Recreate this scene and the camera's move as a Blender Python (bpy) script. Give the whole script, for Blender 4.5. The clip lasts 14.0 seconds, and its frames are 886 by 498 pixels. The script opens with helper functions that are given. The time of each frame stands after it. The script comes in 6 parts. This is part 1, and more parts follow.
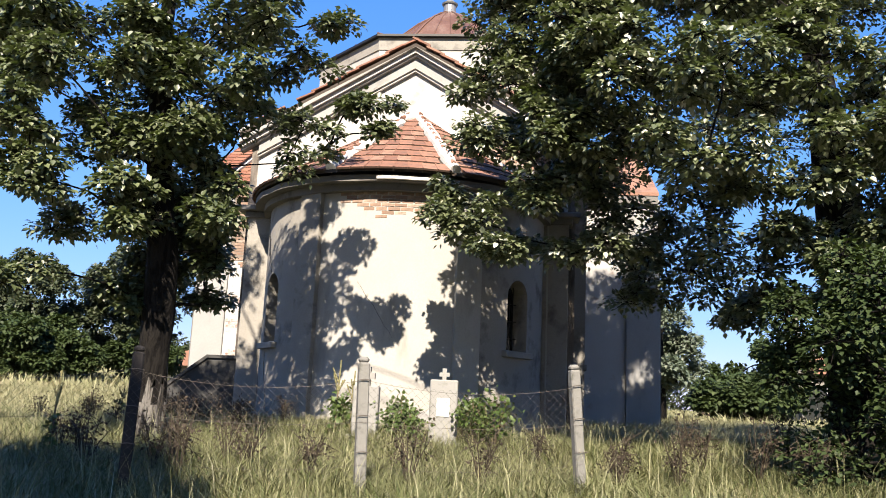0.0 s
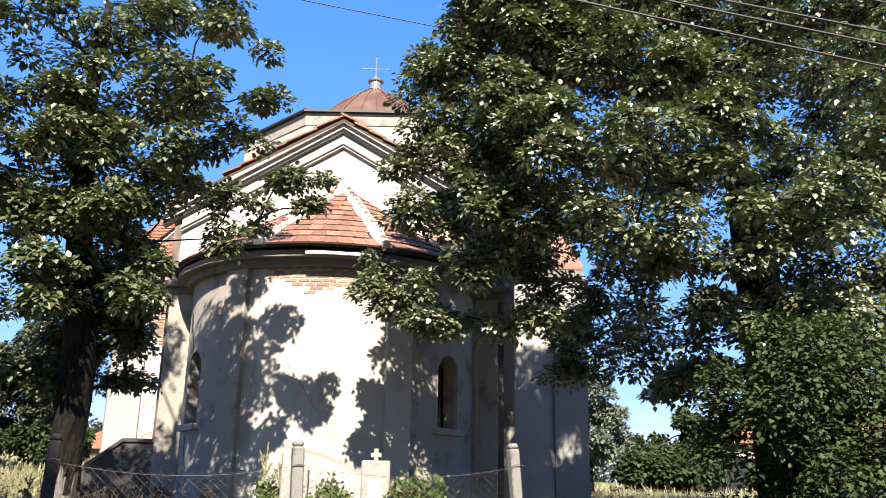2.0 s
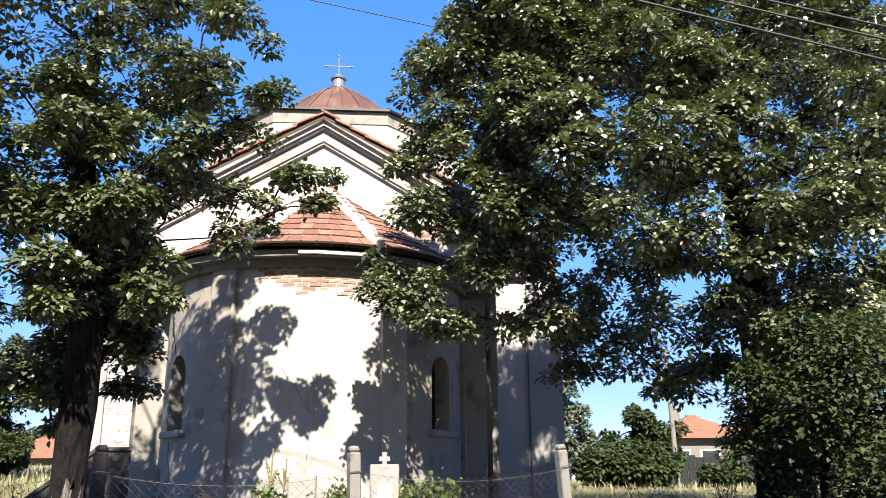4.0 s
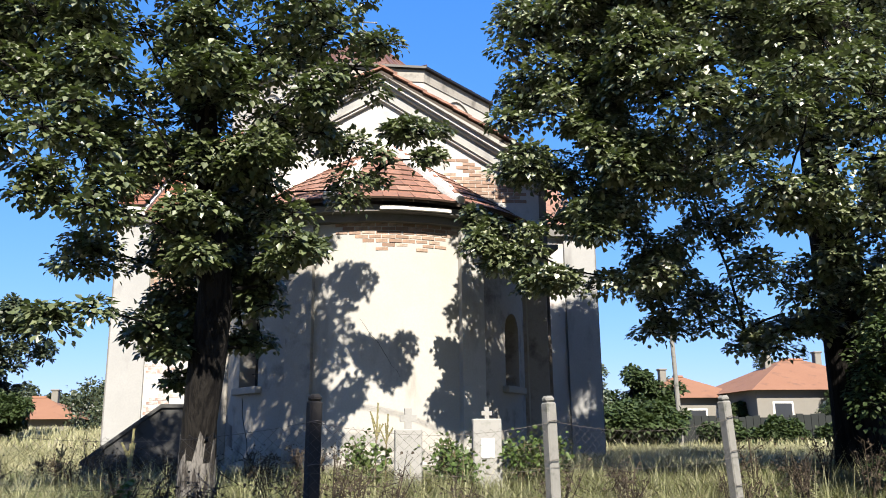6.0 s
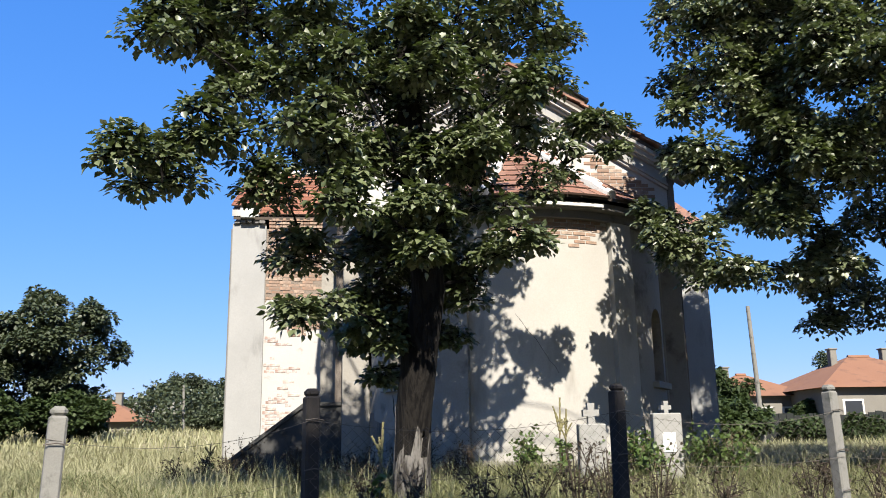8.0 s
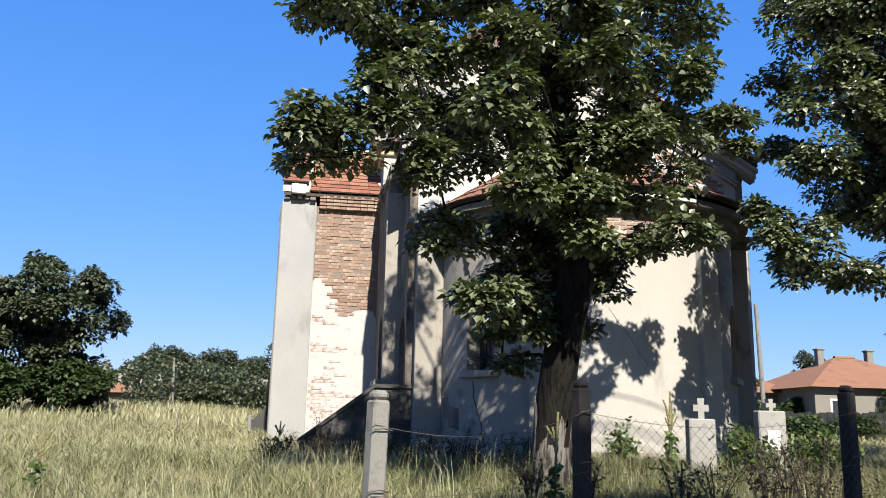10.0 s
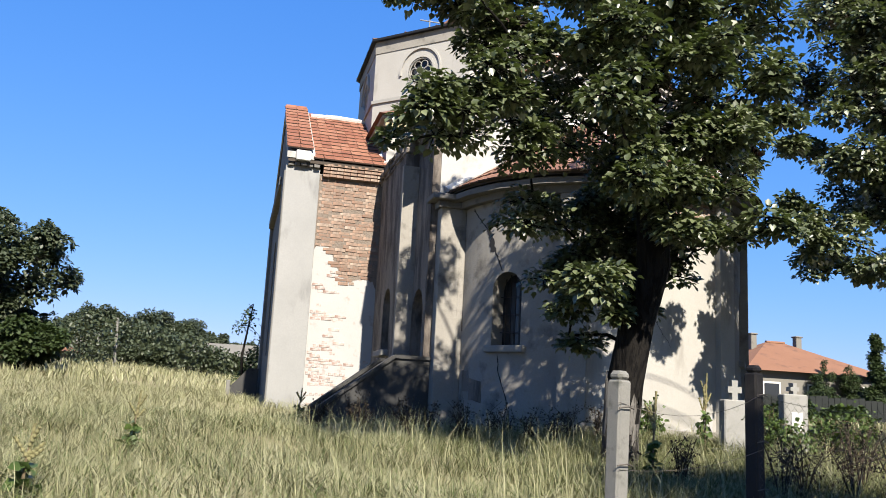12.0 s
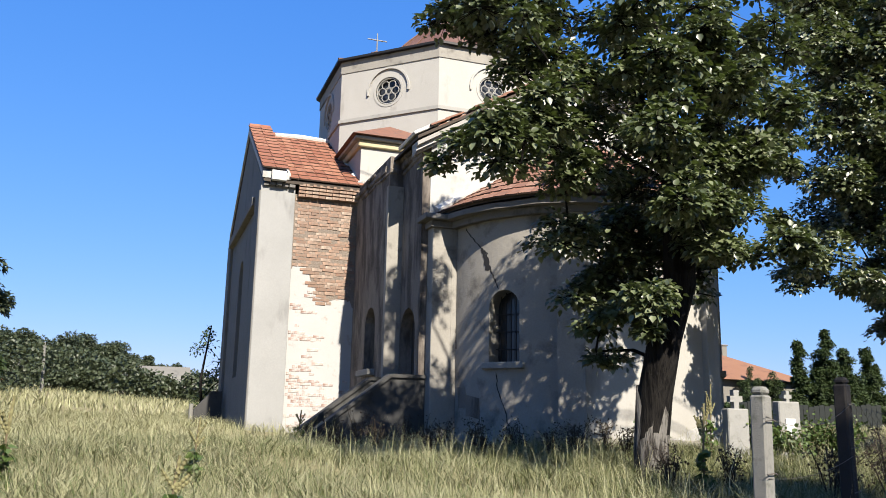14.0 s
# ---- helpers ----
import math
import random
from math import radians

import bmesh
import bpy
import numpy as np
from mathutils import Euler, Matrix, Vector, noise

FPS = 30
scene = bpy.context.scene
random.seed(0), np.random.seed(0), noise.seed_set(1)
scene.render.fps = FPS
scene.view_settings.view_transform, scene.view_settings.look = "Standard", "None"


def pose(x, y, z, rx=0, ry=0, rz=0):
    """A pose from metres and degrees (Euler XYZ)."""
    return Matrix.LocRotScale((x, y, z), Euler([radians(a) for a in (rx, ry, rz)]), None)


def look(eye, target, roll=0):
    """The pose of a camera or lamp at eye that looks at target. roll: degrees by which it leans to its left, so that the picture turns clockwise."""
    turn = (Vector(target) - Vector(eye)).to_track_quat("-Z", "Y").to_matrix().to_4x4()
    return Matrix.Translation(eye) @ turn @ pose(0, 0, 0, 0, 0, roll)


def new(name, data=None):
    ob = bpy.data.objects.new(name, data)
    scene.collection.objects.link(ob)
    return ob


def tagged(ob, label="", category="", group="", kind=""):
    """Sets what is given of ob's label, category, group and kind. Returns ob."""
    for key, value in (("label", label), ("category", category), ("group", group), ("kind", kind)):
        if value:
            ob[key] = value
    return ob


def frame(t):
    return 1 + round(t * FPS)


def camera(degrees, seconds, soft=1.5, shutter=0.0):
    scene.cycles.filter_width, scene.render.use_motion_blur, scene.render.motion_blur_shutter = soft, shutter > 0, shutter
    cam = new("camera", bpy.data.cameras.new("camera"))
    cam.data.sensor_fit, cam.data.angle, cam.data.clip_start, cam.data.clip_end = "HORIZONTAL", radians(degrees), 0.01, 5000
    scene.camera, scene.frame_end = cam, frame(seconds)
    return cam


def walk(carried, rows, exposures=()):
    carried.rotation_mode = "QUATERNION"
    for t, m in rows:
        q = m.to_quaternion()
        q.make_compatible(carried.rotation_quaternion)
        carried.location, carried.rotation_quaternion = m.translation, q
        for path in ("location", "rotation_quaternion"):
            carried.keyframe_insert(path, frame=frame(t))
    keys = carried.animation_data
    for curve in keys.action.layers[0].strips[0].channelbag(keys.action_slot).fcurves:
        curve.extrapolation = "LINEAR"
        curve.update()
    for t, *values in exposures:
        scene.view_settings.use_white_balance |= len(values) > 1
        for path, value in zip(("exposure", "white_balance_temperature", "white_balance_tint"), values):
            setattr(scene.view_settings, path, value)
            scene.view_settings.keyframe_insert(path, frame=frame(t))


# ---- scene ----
cam = camera(55.67, 14.0, soft=0.95)
# seconds, place in metres, pitch, roll, yaw in degrees
ROWS = [
    (0.0, -0.109, 0.035, 1.379, 10.48, -2.51, 4.78),
    (0.5, -0.127, 0.048, 1.375, 11.41, -4.04, 4.62),
    (1.0, -0.145, 0.060, 1.406, 13.39, -2.60, 3.27),
    (1.5, -0.138, 0.047, 1.420, 13.14, -3.43, 2.29),
    (2.0, -0.250, 0.107, 1.430, 15.61, -1.05, -0.36),
    (2.5, -0.326, 0.004, 1.470, 15.81, -1.06, -3.61),
    (3.0, -0.605, 0.096, 1.465, 15.81, -1.00, -3.98),
    (5.5, -2.590, 0.578, 1.407, 14.26, 2.44, -6.27),
    (6.0, -3.129, 0.616, 1.381, 13.14, 0.65, -7.52),
    (6.5, -3.609, 0.552, 1.374, 14.29, 2.56, -6.79),
    (7.0, -4.185, 0.782, 1.382, 13.75, 1.04, -8.64),
    (7.5, -4.587, 0.822, 1.335, 10.97, 1.61, -9.05),
    (8.0, -5.088, 0.877, 1.325, 13.28, 0.96, -5.63),
    (8.5, -5.589, 0.828, 1.354, 11.21, 1.53, -7.57),
    (9.0, -6.089, 0.964, 1.381, 12.69, -0.55, -7.23),
    (11.5, -8.298, 1.336, 1.370, 10.56, -2.78, -12.05),
    (12.0, -8.733, 1.342, 1.354, 10.33, -2.93, -14.04),
    (12.5, -9.026, 1.520, 1.345, 11.54, -0.16, -14.82),
    (13.0, -9.435, 1.413, 1.324, 11.77, -0.73, -13.81),
    (13.5, -9.822, 1.369, 1.359, 11.46, -1.27, -17.38),
    (14.0, -10.120, 1.503, 1.341, 11.53, -1.10, -19.55),
]
walk(cam, [(t, pose(x, y, z, 90 + p, r, w)) for t, x, y, z, p, r, w in ROWS], [(0.0, 1.96, 6950, 13), (1.0, 2.06, 6950, 14), (3.0, 2.18, 6900, 14), (5.5, 1.95, 6550, 11), (7.0, 1.80, 6500, 10), (8.5, 1.66, 6500, 10), (14.0, 1.64, 6550, 10)])

# ---------------------------------------------------------------- light
SUN_AZ, SUN_EL = 4.0, 39.5            # degrees to the right of straight behind the walk, height
sun_way = Vector((math.sin(radians(SUN_AZ)) * math.cos(radians(SUN_EL)), -math.cos(radians(SUN_AZ)) * math.cos(radians(SUN_EL)), math.sin(radians(SUN_EL))))
world = bpy.data.worlds.new("sky")
scene.world = world
world.use_nodes = True
wt = world.node_tree
sky = wt.nodes.new("ShaderNodeTexSky")
sky.sky_type, sky.sun_disc = "NISHITA", False
sky.sun_elevation, sky.sun_rotation = radians(SUN_EL), math.atan2(sun_way.x, sun_way.y)
sky.air_density, sky.dust_density, sky.ozone_density = 1.0, 0.1, 3.0
wt.nodes["Background"].inputs["Strength"].default_value = 0.05
split, joined = wt.nodes.new("ShaderNodeSeparateColor"), wt.nodes.new("ShaderNodeCombineColor")
wt.links.new(sky.outputs["Color"], split.inputs["Color"])
for channel, power, gain in (("Red", 1.0, 0.50), ("Green", 0.6, 1.32), ("Blue", 0.3, 3.98)):      # a deep clear blue, paler at the horizon
    bend, lift = wt.nodes.new("ShaderNodeMath"), wt.nodes.new("ShaderNodeMath")
    bend.operation, lift.operation = "POWER", "MULTIPLY"
    bend.inputs[1].default_value, lift.inputs[1].default_value = power, gain
    wt.links.new(split.outputs[channel], bend.inputs[0])
    wt.links.new(bend.outputs[0], lift.inputs[0])
    wt.links.new(lift.outputs[0], joined.inputs[channel])
wt.links.new(joined.outputs["Color"], wt.nodes["Background"].inputs["Color"])
lamp = bpy.data.lights.new("sun", "SUN")
lamp.energy, lamp.angle, lamp.color = 5.0, radians(0.6), (1.0, 0.925, 0.81)
sun = new("sun", lamp)
sun.matrix_world = look(sun_way * 60, (0, 0, 0))

# ---------------------------------------------------------------- materials


def material(name, rough=0.8, metal=0.0):
    m = bpy.data.materials.new(name)
    m.use_nodes = True
    b = m.node_tree.nodes["Principled BSDF"]
    b.inputs["Roughness"].default_value, b.inputs["Metallic"].default_value = rough, metal
    b.inputs["Specular IOR Level"].default_value = 0.3
    return m, m.node_tree, b


def noise_node(nt, scale, detail=4.0, rough=0.55, stretch=None, coord="Object"):
    tex = nt.nodes.new("ShaderNodeTexNoise")
    tex.inputs["Scale"].default_value, tex.inputs["Detail"].default_value, tex.inputs["Roughness"].default_value = scale, detail, rough
    co = nt.nodes.new("ShaderNodeTexCoord")
    mp = nt.nodes.new("ShaderNodeMapping")
    if stretch:
        mp.inputs["Scale"].default_value = stretch
    nt.links.new(co.outputs[coord], mp.inputs["Vector"])
    nt.links.new(mp.outputs["Vector"], tex.inputs["Vector"])
    return tex.outputs["Fac"]


def ramp(nt, fac, stops):
    r = nt.nodes.new("ShaderNodeValToRGB")
    el = r.color_ramp.elements
    while len(el) < len(stops):
        el.new(0.5)
    for e, (p, c) in zip(el, stops):
        e.position, e.color = p, (*c, 1)
    nt.links.new(fac, r.inputs["Fac"])
    return r.outputs["Color"]


def mix(nt, fac, a, b, mode="MIX"):
    n = nt.nodes.new("ShaderNodeMix")
    n.data_type, n.blend_type = "RGBA", mode
    for sock, val in ((n.inputs[0], fac), (n.inputs[6], a), (n.inputs[7], b)):
        if isinstance(val, (int, float)):
            sock.default_value = val
        elif isinstance(val, tuple):
            sock.default_value = (*val, 1)
        else:
            nt.links.new(val, sock)
    return n.outputs[2]


def step(nt, fac, lo, hi):
    n = nt.nodes.new("ShaderNodeMapRange")
    n.inputs["From Min"].default_value, n.inputs["From Max"].default_value = lo, hi
    nt.links.new(fac, n.inputs["Value"])
    return n.outputs["Result"]


def bump(nt, b, fac, strength=0.3, dist=0.02):
    n = nt.nodes.new("ShaderNodeBump")
    n.inputs["Strength"].default_value, n.inputs["Distance"].default_value = strength, dist
    nt.links.new(fac, n.inputs["Height"])
    nt.links.new(n.outputs["Normal"], b.inputs["Normal"])


def stone_like(name, dark, light, stain, rough=0.9, scale=1.0, stain_at=(0.56, 0.72), relief=0.35, streak=False):
    """Plaster, cement and stone: grain, blotches and stains with a shape of their own."""
    m, nt, b = material(name, rough)
    fine = noise_node(nt, 38 * scale, 6, 0.7)
    broad = noise_node(nt, 1.3 * scale, 5, 0.6)
    col = mix(nt, broad, dark, light)
    col = mix(nt, step(nt, fine, 0.35, 0.75), col, mix(nt, 0.5, col, tuple(min(1, c * 0.86) for c in dark)))
    st = noise_node(nt, 2.1 * scale, 7, 0.62, (1, 1, 0.3) if streak else None)
    col = mix(nt, step(nt, st, *stain_at), col, stain)
    nt.links.new(col, b.inputs["Base Color"])
    both = nt.nodes.new("ShaderNodeMath")
    both.operation = "ADD"
    nt.links.new(fine, both.inputs[0])
    nt.links.new(noise_node(nt, 7 * scale, 5, 0.6), both.inputs[1])
    bump(nt, b, both.outputs[0], relief, 0.015)
    return m


def piece_like(name, stops, rough=0.85, scale=30.0, dirt=(0.1, 0.09, 0.08), dirt_at=(0.6, 0.8)):
    """Bricks, tiles, boards: a tone of its own for each piece, grain and dirt."""
    m, nt, b = material(name, rough)
    info = nt.nodes.new("ShaderNodeObjectInfo")
    col = ramp(nt, info.outputs["Random"], stops)
    g = noise_node(nt, scale, 5, 0.65)
    col = mix(nt, step(nt, g, 0.3, 0.8), col, mix(nt, 0.45, col, dirt))
    d = noise_node(nt, scale * 0.22, 4, 0.6)
    col = mix(nt, step(nt, d, *dirt_at), col, dirt)
    nt.links.new(col, b.inputs["Base Color"])
    bump(nt, b, g, 0.4, 0.006)
    return m


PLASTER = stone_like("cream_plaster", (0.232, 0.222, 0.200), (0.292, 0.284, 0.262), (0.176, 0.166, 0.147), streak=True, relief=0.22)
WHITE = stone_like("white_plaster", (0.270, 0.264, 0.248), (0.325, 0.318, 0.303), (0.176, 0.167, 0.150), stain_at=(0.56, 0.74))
# worn grey plaster, also darkened for the shade on the apse sides
GREYPLASTER = stone_like("weathered_shaded_plaster", (0.160, 0.149, 0.130), (0.239, 0.226, 0.199), (0.087, 0.081, 0.071), stain_at=(0.52, 0.68))
DRUMWALL = stone_like("drum_plaster", (0.245, 0.236, 0.215), (0.305, 0.297, 0.275), (0.18, 0.168, 0.148), stain_at=(0.60, 0.76), streak=True)
CEMENT = stone_like("grey_cement", (0.172, 0.173, 0.168), (0.240, 0.239, 0.231), (0.125, 0.123, 0.118), streak=True, relief=0.1)
# stained render, made darker still to hold the side walls' shade
SIDEWALL = stone_like("weathered_shaded_render", (0.096, 0.079, 0.066), (0.205, 0.180, 0.152), (0.050, 0.042, 0.036), streak=True, stain_at=(0.45, 0.60), scale=1.5, relief=0.9)
BAREWALL = stone_like("lime_washed_masonry", (0.250, 0.244, 0.234), (0.310, 0.304, 0.295), (0.205, 0.160, 0.132), stain_at=(0.60, 0.72), scale=1.6, relief=0.3)
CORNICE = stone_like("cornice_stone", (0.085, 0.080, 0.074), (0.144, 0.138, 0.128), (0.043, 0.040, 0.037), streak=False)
LIGHTCORNICE = stone_like("pale_cornice", (0.192, 0.186, 0.170), (0.266, 0.258, 0.239), (0.106, 0.101, 0.093), streak=False)
OCHRE = stone_like("ochre_cornice", (0.293, 0.245, 0.144), (0.351, 0.309, 0.202), (0.186, 0.149, 0.090))
CONCRETE = stone_like("post_concrete", (0.106, 0.103, 0.093), (0.165, 0.160, 0.144), (0.053, 0.055, 0.043), scale=3.0, stain_at=(0.55, 0.68))
SHADEPOST = stone_like("shaded_concrete_post", (0.010, 0.008, 0.008), (0.021, 0.019, 0.017), (0.006, 0.006, 0.005), scale=3.0)
GRAVESTONE = stone_like("grave_stone", (0.160, 0.159, 0.149), (0.218, 0.213, 0.199), (0.106, 0.106, 0.090), scale=2.5)
MORTAR = stone_like("lime_mortar", (0.383, 0.372, 0.351), (0.436, 0.431, 0.415), (0.266, 0.239, 0.213), scale=4.0)
# darker than the cement front: the gable side's shade is in it
GABLESHADE = stone_like("shaded_gable_render", (0.090, 0.087, 0.080), (0.138, 0.133, 0.122), (0.053, 0.050, 0.045), streak=True)
# near-black because the tree's shade over the stairs is in this colour
STAIRSTONE = stone_like("shaded_stair_stone", (0.027, 0.027, 0.026), (0.050, 0.049, 0.047), (0.016, 0.016, 0.015), scale=2)
JOINT = stone_like("bare_brick_joint", (0.115, 0.092, 0.074), (0.19, 0.158, 0.13), (0.07, 0.055, 0.045), scale=5.0, relief=0.8)
BRICK = piece_like("brick", [(0.0, (0.140, 0.078, 0.053)), (0.35, (0.215, 0.132, 0.092)), (0.7, (0.255, 0.174, 0.128)), (1.0, (0.290, 0.228, 0.182))], dirt=(0.120, 0.092, 0.072), dirt_at=(0.48, 0.72))
WASHBRICK = piece_like("lime_washed_brick", [(0.0, (0.135, 0.074, 0.054)), (0.5, (0.185, 0.115, 0.090)), (1.0, (0.255, 0.195, 0.165))], dirt=(0.330, 0.318, 0.302), dirt_at=(0.48, 0.72))
TILE = piece_like("orange_roof_tile", [(0.0, (0.160, 0.055, 0.029)), (0.5, (0.202, 0.077, 0.043)), (1.0, (0.245, 0.112, 0.066))], dirt=(0.074, 0.045, 0.032), dirt_at=(0.5, 0.78))
OLDTILE = piece_like("weathered_roof_tile", [(0.0, (0.138, 0.062, 0.040)), (0.5, (0.181, 0.085, 0.055)), (1.0, (0.229, 0.128, 0.090))], dirt=(0.069, 0.048, 0.040), dirt_at=(0.48, 0.75))
FARTILE = stone_like("far_roof_tile", (0.133, 0.064, 0.037), (0.181, 0.093, 0.055), (0.090, 0.048, 0.032), scale=0.6)
# shade of eaves and trees on the village walls is in this grey
FARWALL = stone_like("far_house_wall", (0.105, 0.098, 0.085), (0.15, 0.142, 0.125), (0.12, 0.11, 0.095), scale=0.5)
THATCH = stone_like("grey_shed_roof", (0.106, 0.099, 0.085), (0.154, 0.147, 0.128), (0.064, 0.059, 0.053), scale=0.5)


def rust_metal():
    m, nt, b = material("rusty_sheet_metal", 0.55, 0.25)
    g = noise_node(nt, 1.6, 6, 0.65, (1, 1, 0.5))
    f = noise_node(nt, 22, 4, 0.6)
    col = ramp(nt, g, [(0.3, (0.078, 0.040, 0.028)), (0.5, (0.112, 0.060, 0.043)), (0.66, (0.140, 0.090, 0.070)), (0.78, (0.225, 0.198, 0.178))])
    col = mix(nt, step(nt, f, 0.45, 0.8), col, (0.064, 0.032, 0.021))
    nt.links.new(col, b.inputs["Base Color"])
    bump(nt, b, f, 0.2, 0.005)
    return m


def plain(name, col, rough=0.6, metal=0.0, var=0.25, scale=14.0):
    m, nt, b = material(name, rough, metal)
    g = noise_node(nt, scale, 4)
    c = mix(nt, g, tuple(x * (1 - var) for x in col), tuple(min(1, x * (1 + var)) for x in col))
    nt.links.new(c, b.inputs["Base Color"])
    bump(nt, b, g, 0.2, 0.004)
    return m


RUST = rust_metal()
NOSE = plain("dark_tile_edge", (0.045, 0.027, 0.019), 0.9)
IRON = plain("dark_iron", (0.024, 0.023, 0.022), 0.5, 0.6)
ZINC = plain("zinc_sheet", (0.181, 0.181, 0.181), 0.45, 0.5)
DARKWOOD = plain("old_dark_wood", (0.040, 0.031, 0.024), 0.85)
GLOOM = plain("dim_interior", (0.010, 0.010, 0.011), 0.9)
STALK = plain("dry_stalk", (0.090, 0.069, 0.040), 0.9)
DARKSTALK = plain("withered_weed", (0.029, 0.021, 0.013), 0.9)
WIRE = plain("rusty_wire", (0.069, 0.059, 0.050), 0.7, 0.3)
CABLE = plain("black_cable", (0.016, 0.016, 0.017), 0.6)
WHITEPAINT = plain("white_paint", (0.383, 0.378, 0.356), 0.6, 0, 0.1)


def glass():
    m, nt, b = material("dusty_glass", 0.25)
    b.inputs["Base Color"].default_value = (0.02, 0.022, 0.025, 1)
    b.inputs["Specular IOR Level"].default_value = 0.5
    bump(nt, b, noise_node(nt, 9, 3), 0.1, 0.004)
    return m


GLASS = glass()


def leaf_like(name, stops, under, through_col, rough=0.5, gloss=0.35):
    """Leaves: a tone for each leaf, light shining through, a soft sheen."""
    m, nt, b = material(name, rough)
    geo = nt.nodes.new("ShaderNodeNewGeometry")
    tuft = step(nt, noise_node(nt, 2.2, 3), 0.4, 0.64)
    fac = nt.nodes.new("ShaderNodeMath")
    fac.operation = "MULTIPLY"
    lift = nt.nodes.new("ShaderNodeMath")
    lift.operation = "MULTIPLY_ADD"
    lift.inputs[1].default_value, lift.inputs[2].default_value = 0.62, 0.46
    nt.links.new(tuft, lift.inputs[0])
    nt.links.new(geo.outputs["Random Per Island"], fac.inputs[0])
    nt.links.new(lift.outputs[0], fac.inputs[1])
    col = ramp(nt, fac.outputs[0], stops)
    tone = noise_node(nt, 0.9, 3)
    col = mix(nt, step(nt, tone, 0.35, 0.7), col, mix(nt, 0.5, col, under))
    nt.links.new(col, b.inputs["Base Color"])
    b.inputs["Specular IOR Level"].default_value = gloss
    t = nt.nodes.new("ShaderNodeBsdfTranslucent")
    t.inputs["Color"].default_value = (*through_col, 1)
    ms = nt.nodes.new("ShaderNodeMixShader")
    ms.inputs["Fac"].default_value = 0.17
    out = nt.nodes["Material Output"]
    nt.links.new(b.outputs["BSDF"], ms.inputs[1])
    nt.links.new(t.outputs["BSDF"], ms.inputs[2])
    nt.links.new(ms.outputs["Shader"], out.inputs["Surface"])
    return m


LINDEN = leaf_like("linden_leaf", [(0.0, (0.028, 0.038, 0.014)), (0.42, (0.062, 0.077, 0.031)), (0.72, (0.103, 0.120, 0.055)), (0.9, (0.163, 0.175, 0.103)), (1.0, (0.275, 0.280, 0.215))], (0.043, 0.054, 0.021), (0.069, 0.103, 0.017), 0.44, 0.7)
PALELINDEN = leaf_like("silver_linden_leaf", [(0.0, (0.030, 0.040, 0.016)), (0.42, (0.076, 0.091, 0.041)), (0.66, (0.132, 0.148, 0.080)), (0.82, (0.33, 0.34, 0.25)), (1.0, (0.60, 0.60, 0.51))], (0.053, 0.066, 0.029), (0.080, 0.116, 0.020), 0.42, 0.75)
HEDGE = leaf_like("hedge_leaf", [(0.0, (0.015, 0.026, 0.008)), (0.6, (0.030, 0.046, 0.014)), (1.0, (0.051, 0.069, 0.026))], (0.022, 0.034, 0.011), (0.037, 0.061, 0.010), 0.6, 0.2)
FARLEAF = leaf_like("far_leaf", [(0.0, (0.024, 0.034, 0.016)), (0.5, (0.040, 0.050, 0.025)), (1.0, (0.061, 0.073, 0.040))], (0.032, 0.042, 0.021), (0.053, 0.073, 0.023))
SILVER = leaf_like("silver_leaf", [(0.0, (0.045, 0.062, 0.042)), (0.5, (0.080, 0.102, 0.074)), (1.0, (0.145, 0.165, 0.13))], (0.065, 0.085, 0.056), (0.10, 0.14, 0.06))
WEED = leaf_like("weed_leaf", [(0.0, (0.027, 0.048, 0.011)), (0.6, (0.053, 0.085, 0.019)), (1.0, (0.090, 0.117, 0.032))], (0.048, 0.069, 0.016), (0.106, 0.160, 0.021))
GRASS = leaf_like("dry_grass", [(0.0, (0.125, 0.126, 0.066)), (0.3, (0.195, 0.194, 0.108)), (0.6, (0.265, 0.254, 0.156)), (1.0, (0.345, 0.325, 0.225))], (0.165, 0.168, 0.075), (0.22, 0.21, 0.09), 0.7, 0.2)
OLIVEGRASS = leaf_like("olive_grass", [(0.0, (0.055, 0.062, 0.026)), (0.5, (0.105, 0.108, 0.048)), (1.0, (0.19, 0.178, 0.095))], (0.075, 0.082, 0.032), (0.12, 0.125, 0.04), 0.65, 0.2)
GREENGRASS = leaf_like("green_grass", [(0.0, (0.032, 0.053, 0.013)), (0.5, (0.064, 0.085, 0.024)), (1.0, (0.117, 0.122, 0.048))], (0.048, 0.064, 0.016), (0.117, 0.149, 0.027), 0.6, 0.25)


def bark_like(name, dark, light, furrow):
    """Furrowed bark: long upright ridges with dark grooves."""
    m, nt, b = material(name, 0.95)
    ridge = noise_node(nt, 17, 5, 0.65, (1, 1, 0.16))
    col = mix(nt, noise_node(nt, 3, 4), dark, light)
    col = mix(nt, step(nt, ridge, 0.54, 0.44), col, furrow)
    nt.links.new(col, b.inputs["Base Color"])
    b.inputs["Specular IOR Level"].default_value = 0.12
    bump(nt, b, ridge, 1.0, 0.05)
    return m


# far darker than plain bark: the crown's shade is in this colour
BARK = bark_like("shaded_linden_bark", (0.007, 0.0063, 0.0055), (0.014, 0.0123, 0.0105), (0.0035, 0.003, 0.0028))
LIMEBARK = bark_like("lime_washed_bark", (0.080, 0.074, 0.066), (0.133, 0.125, 0.112), (0.027, 0.024, 0.021))


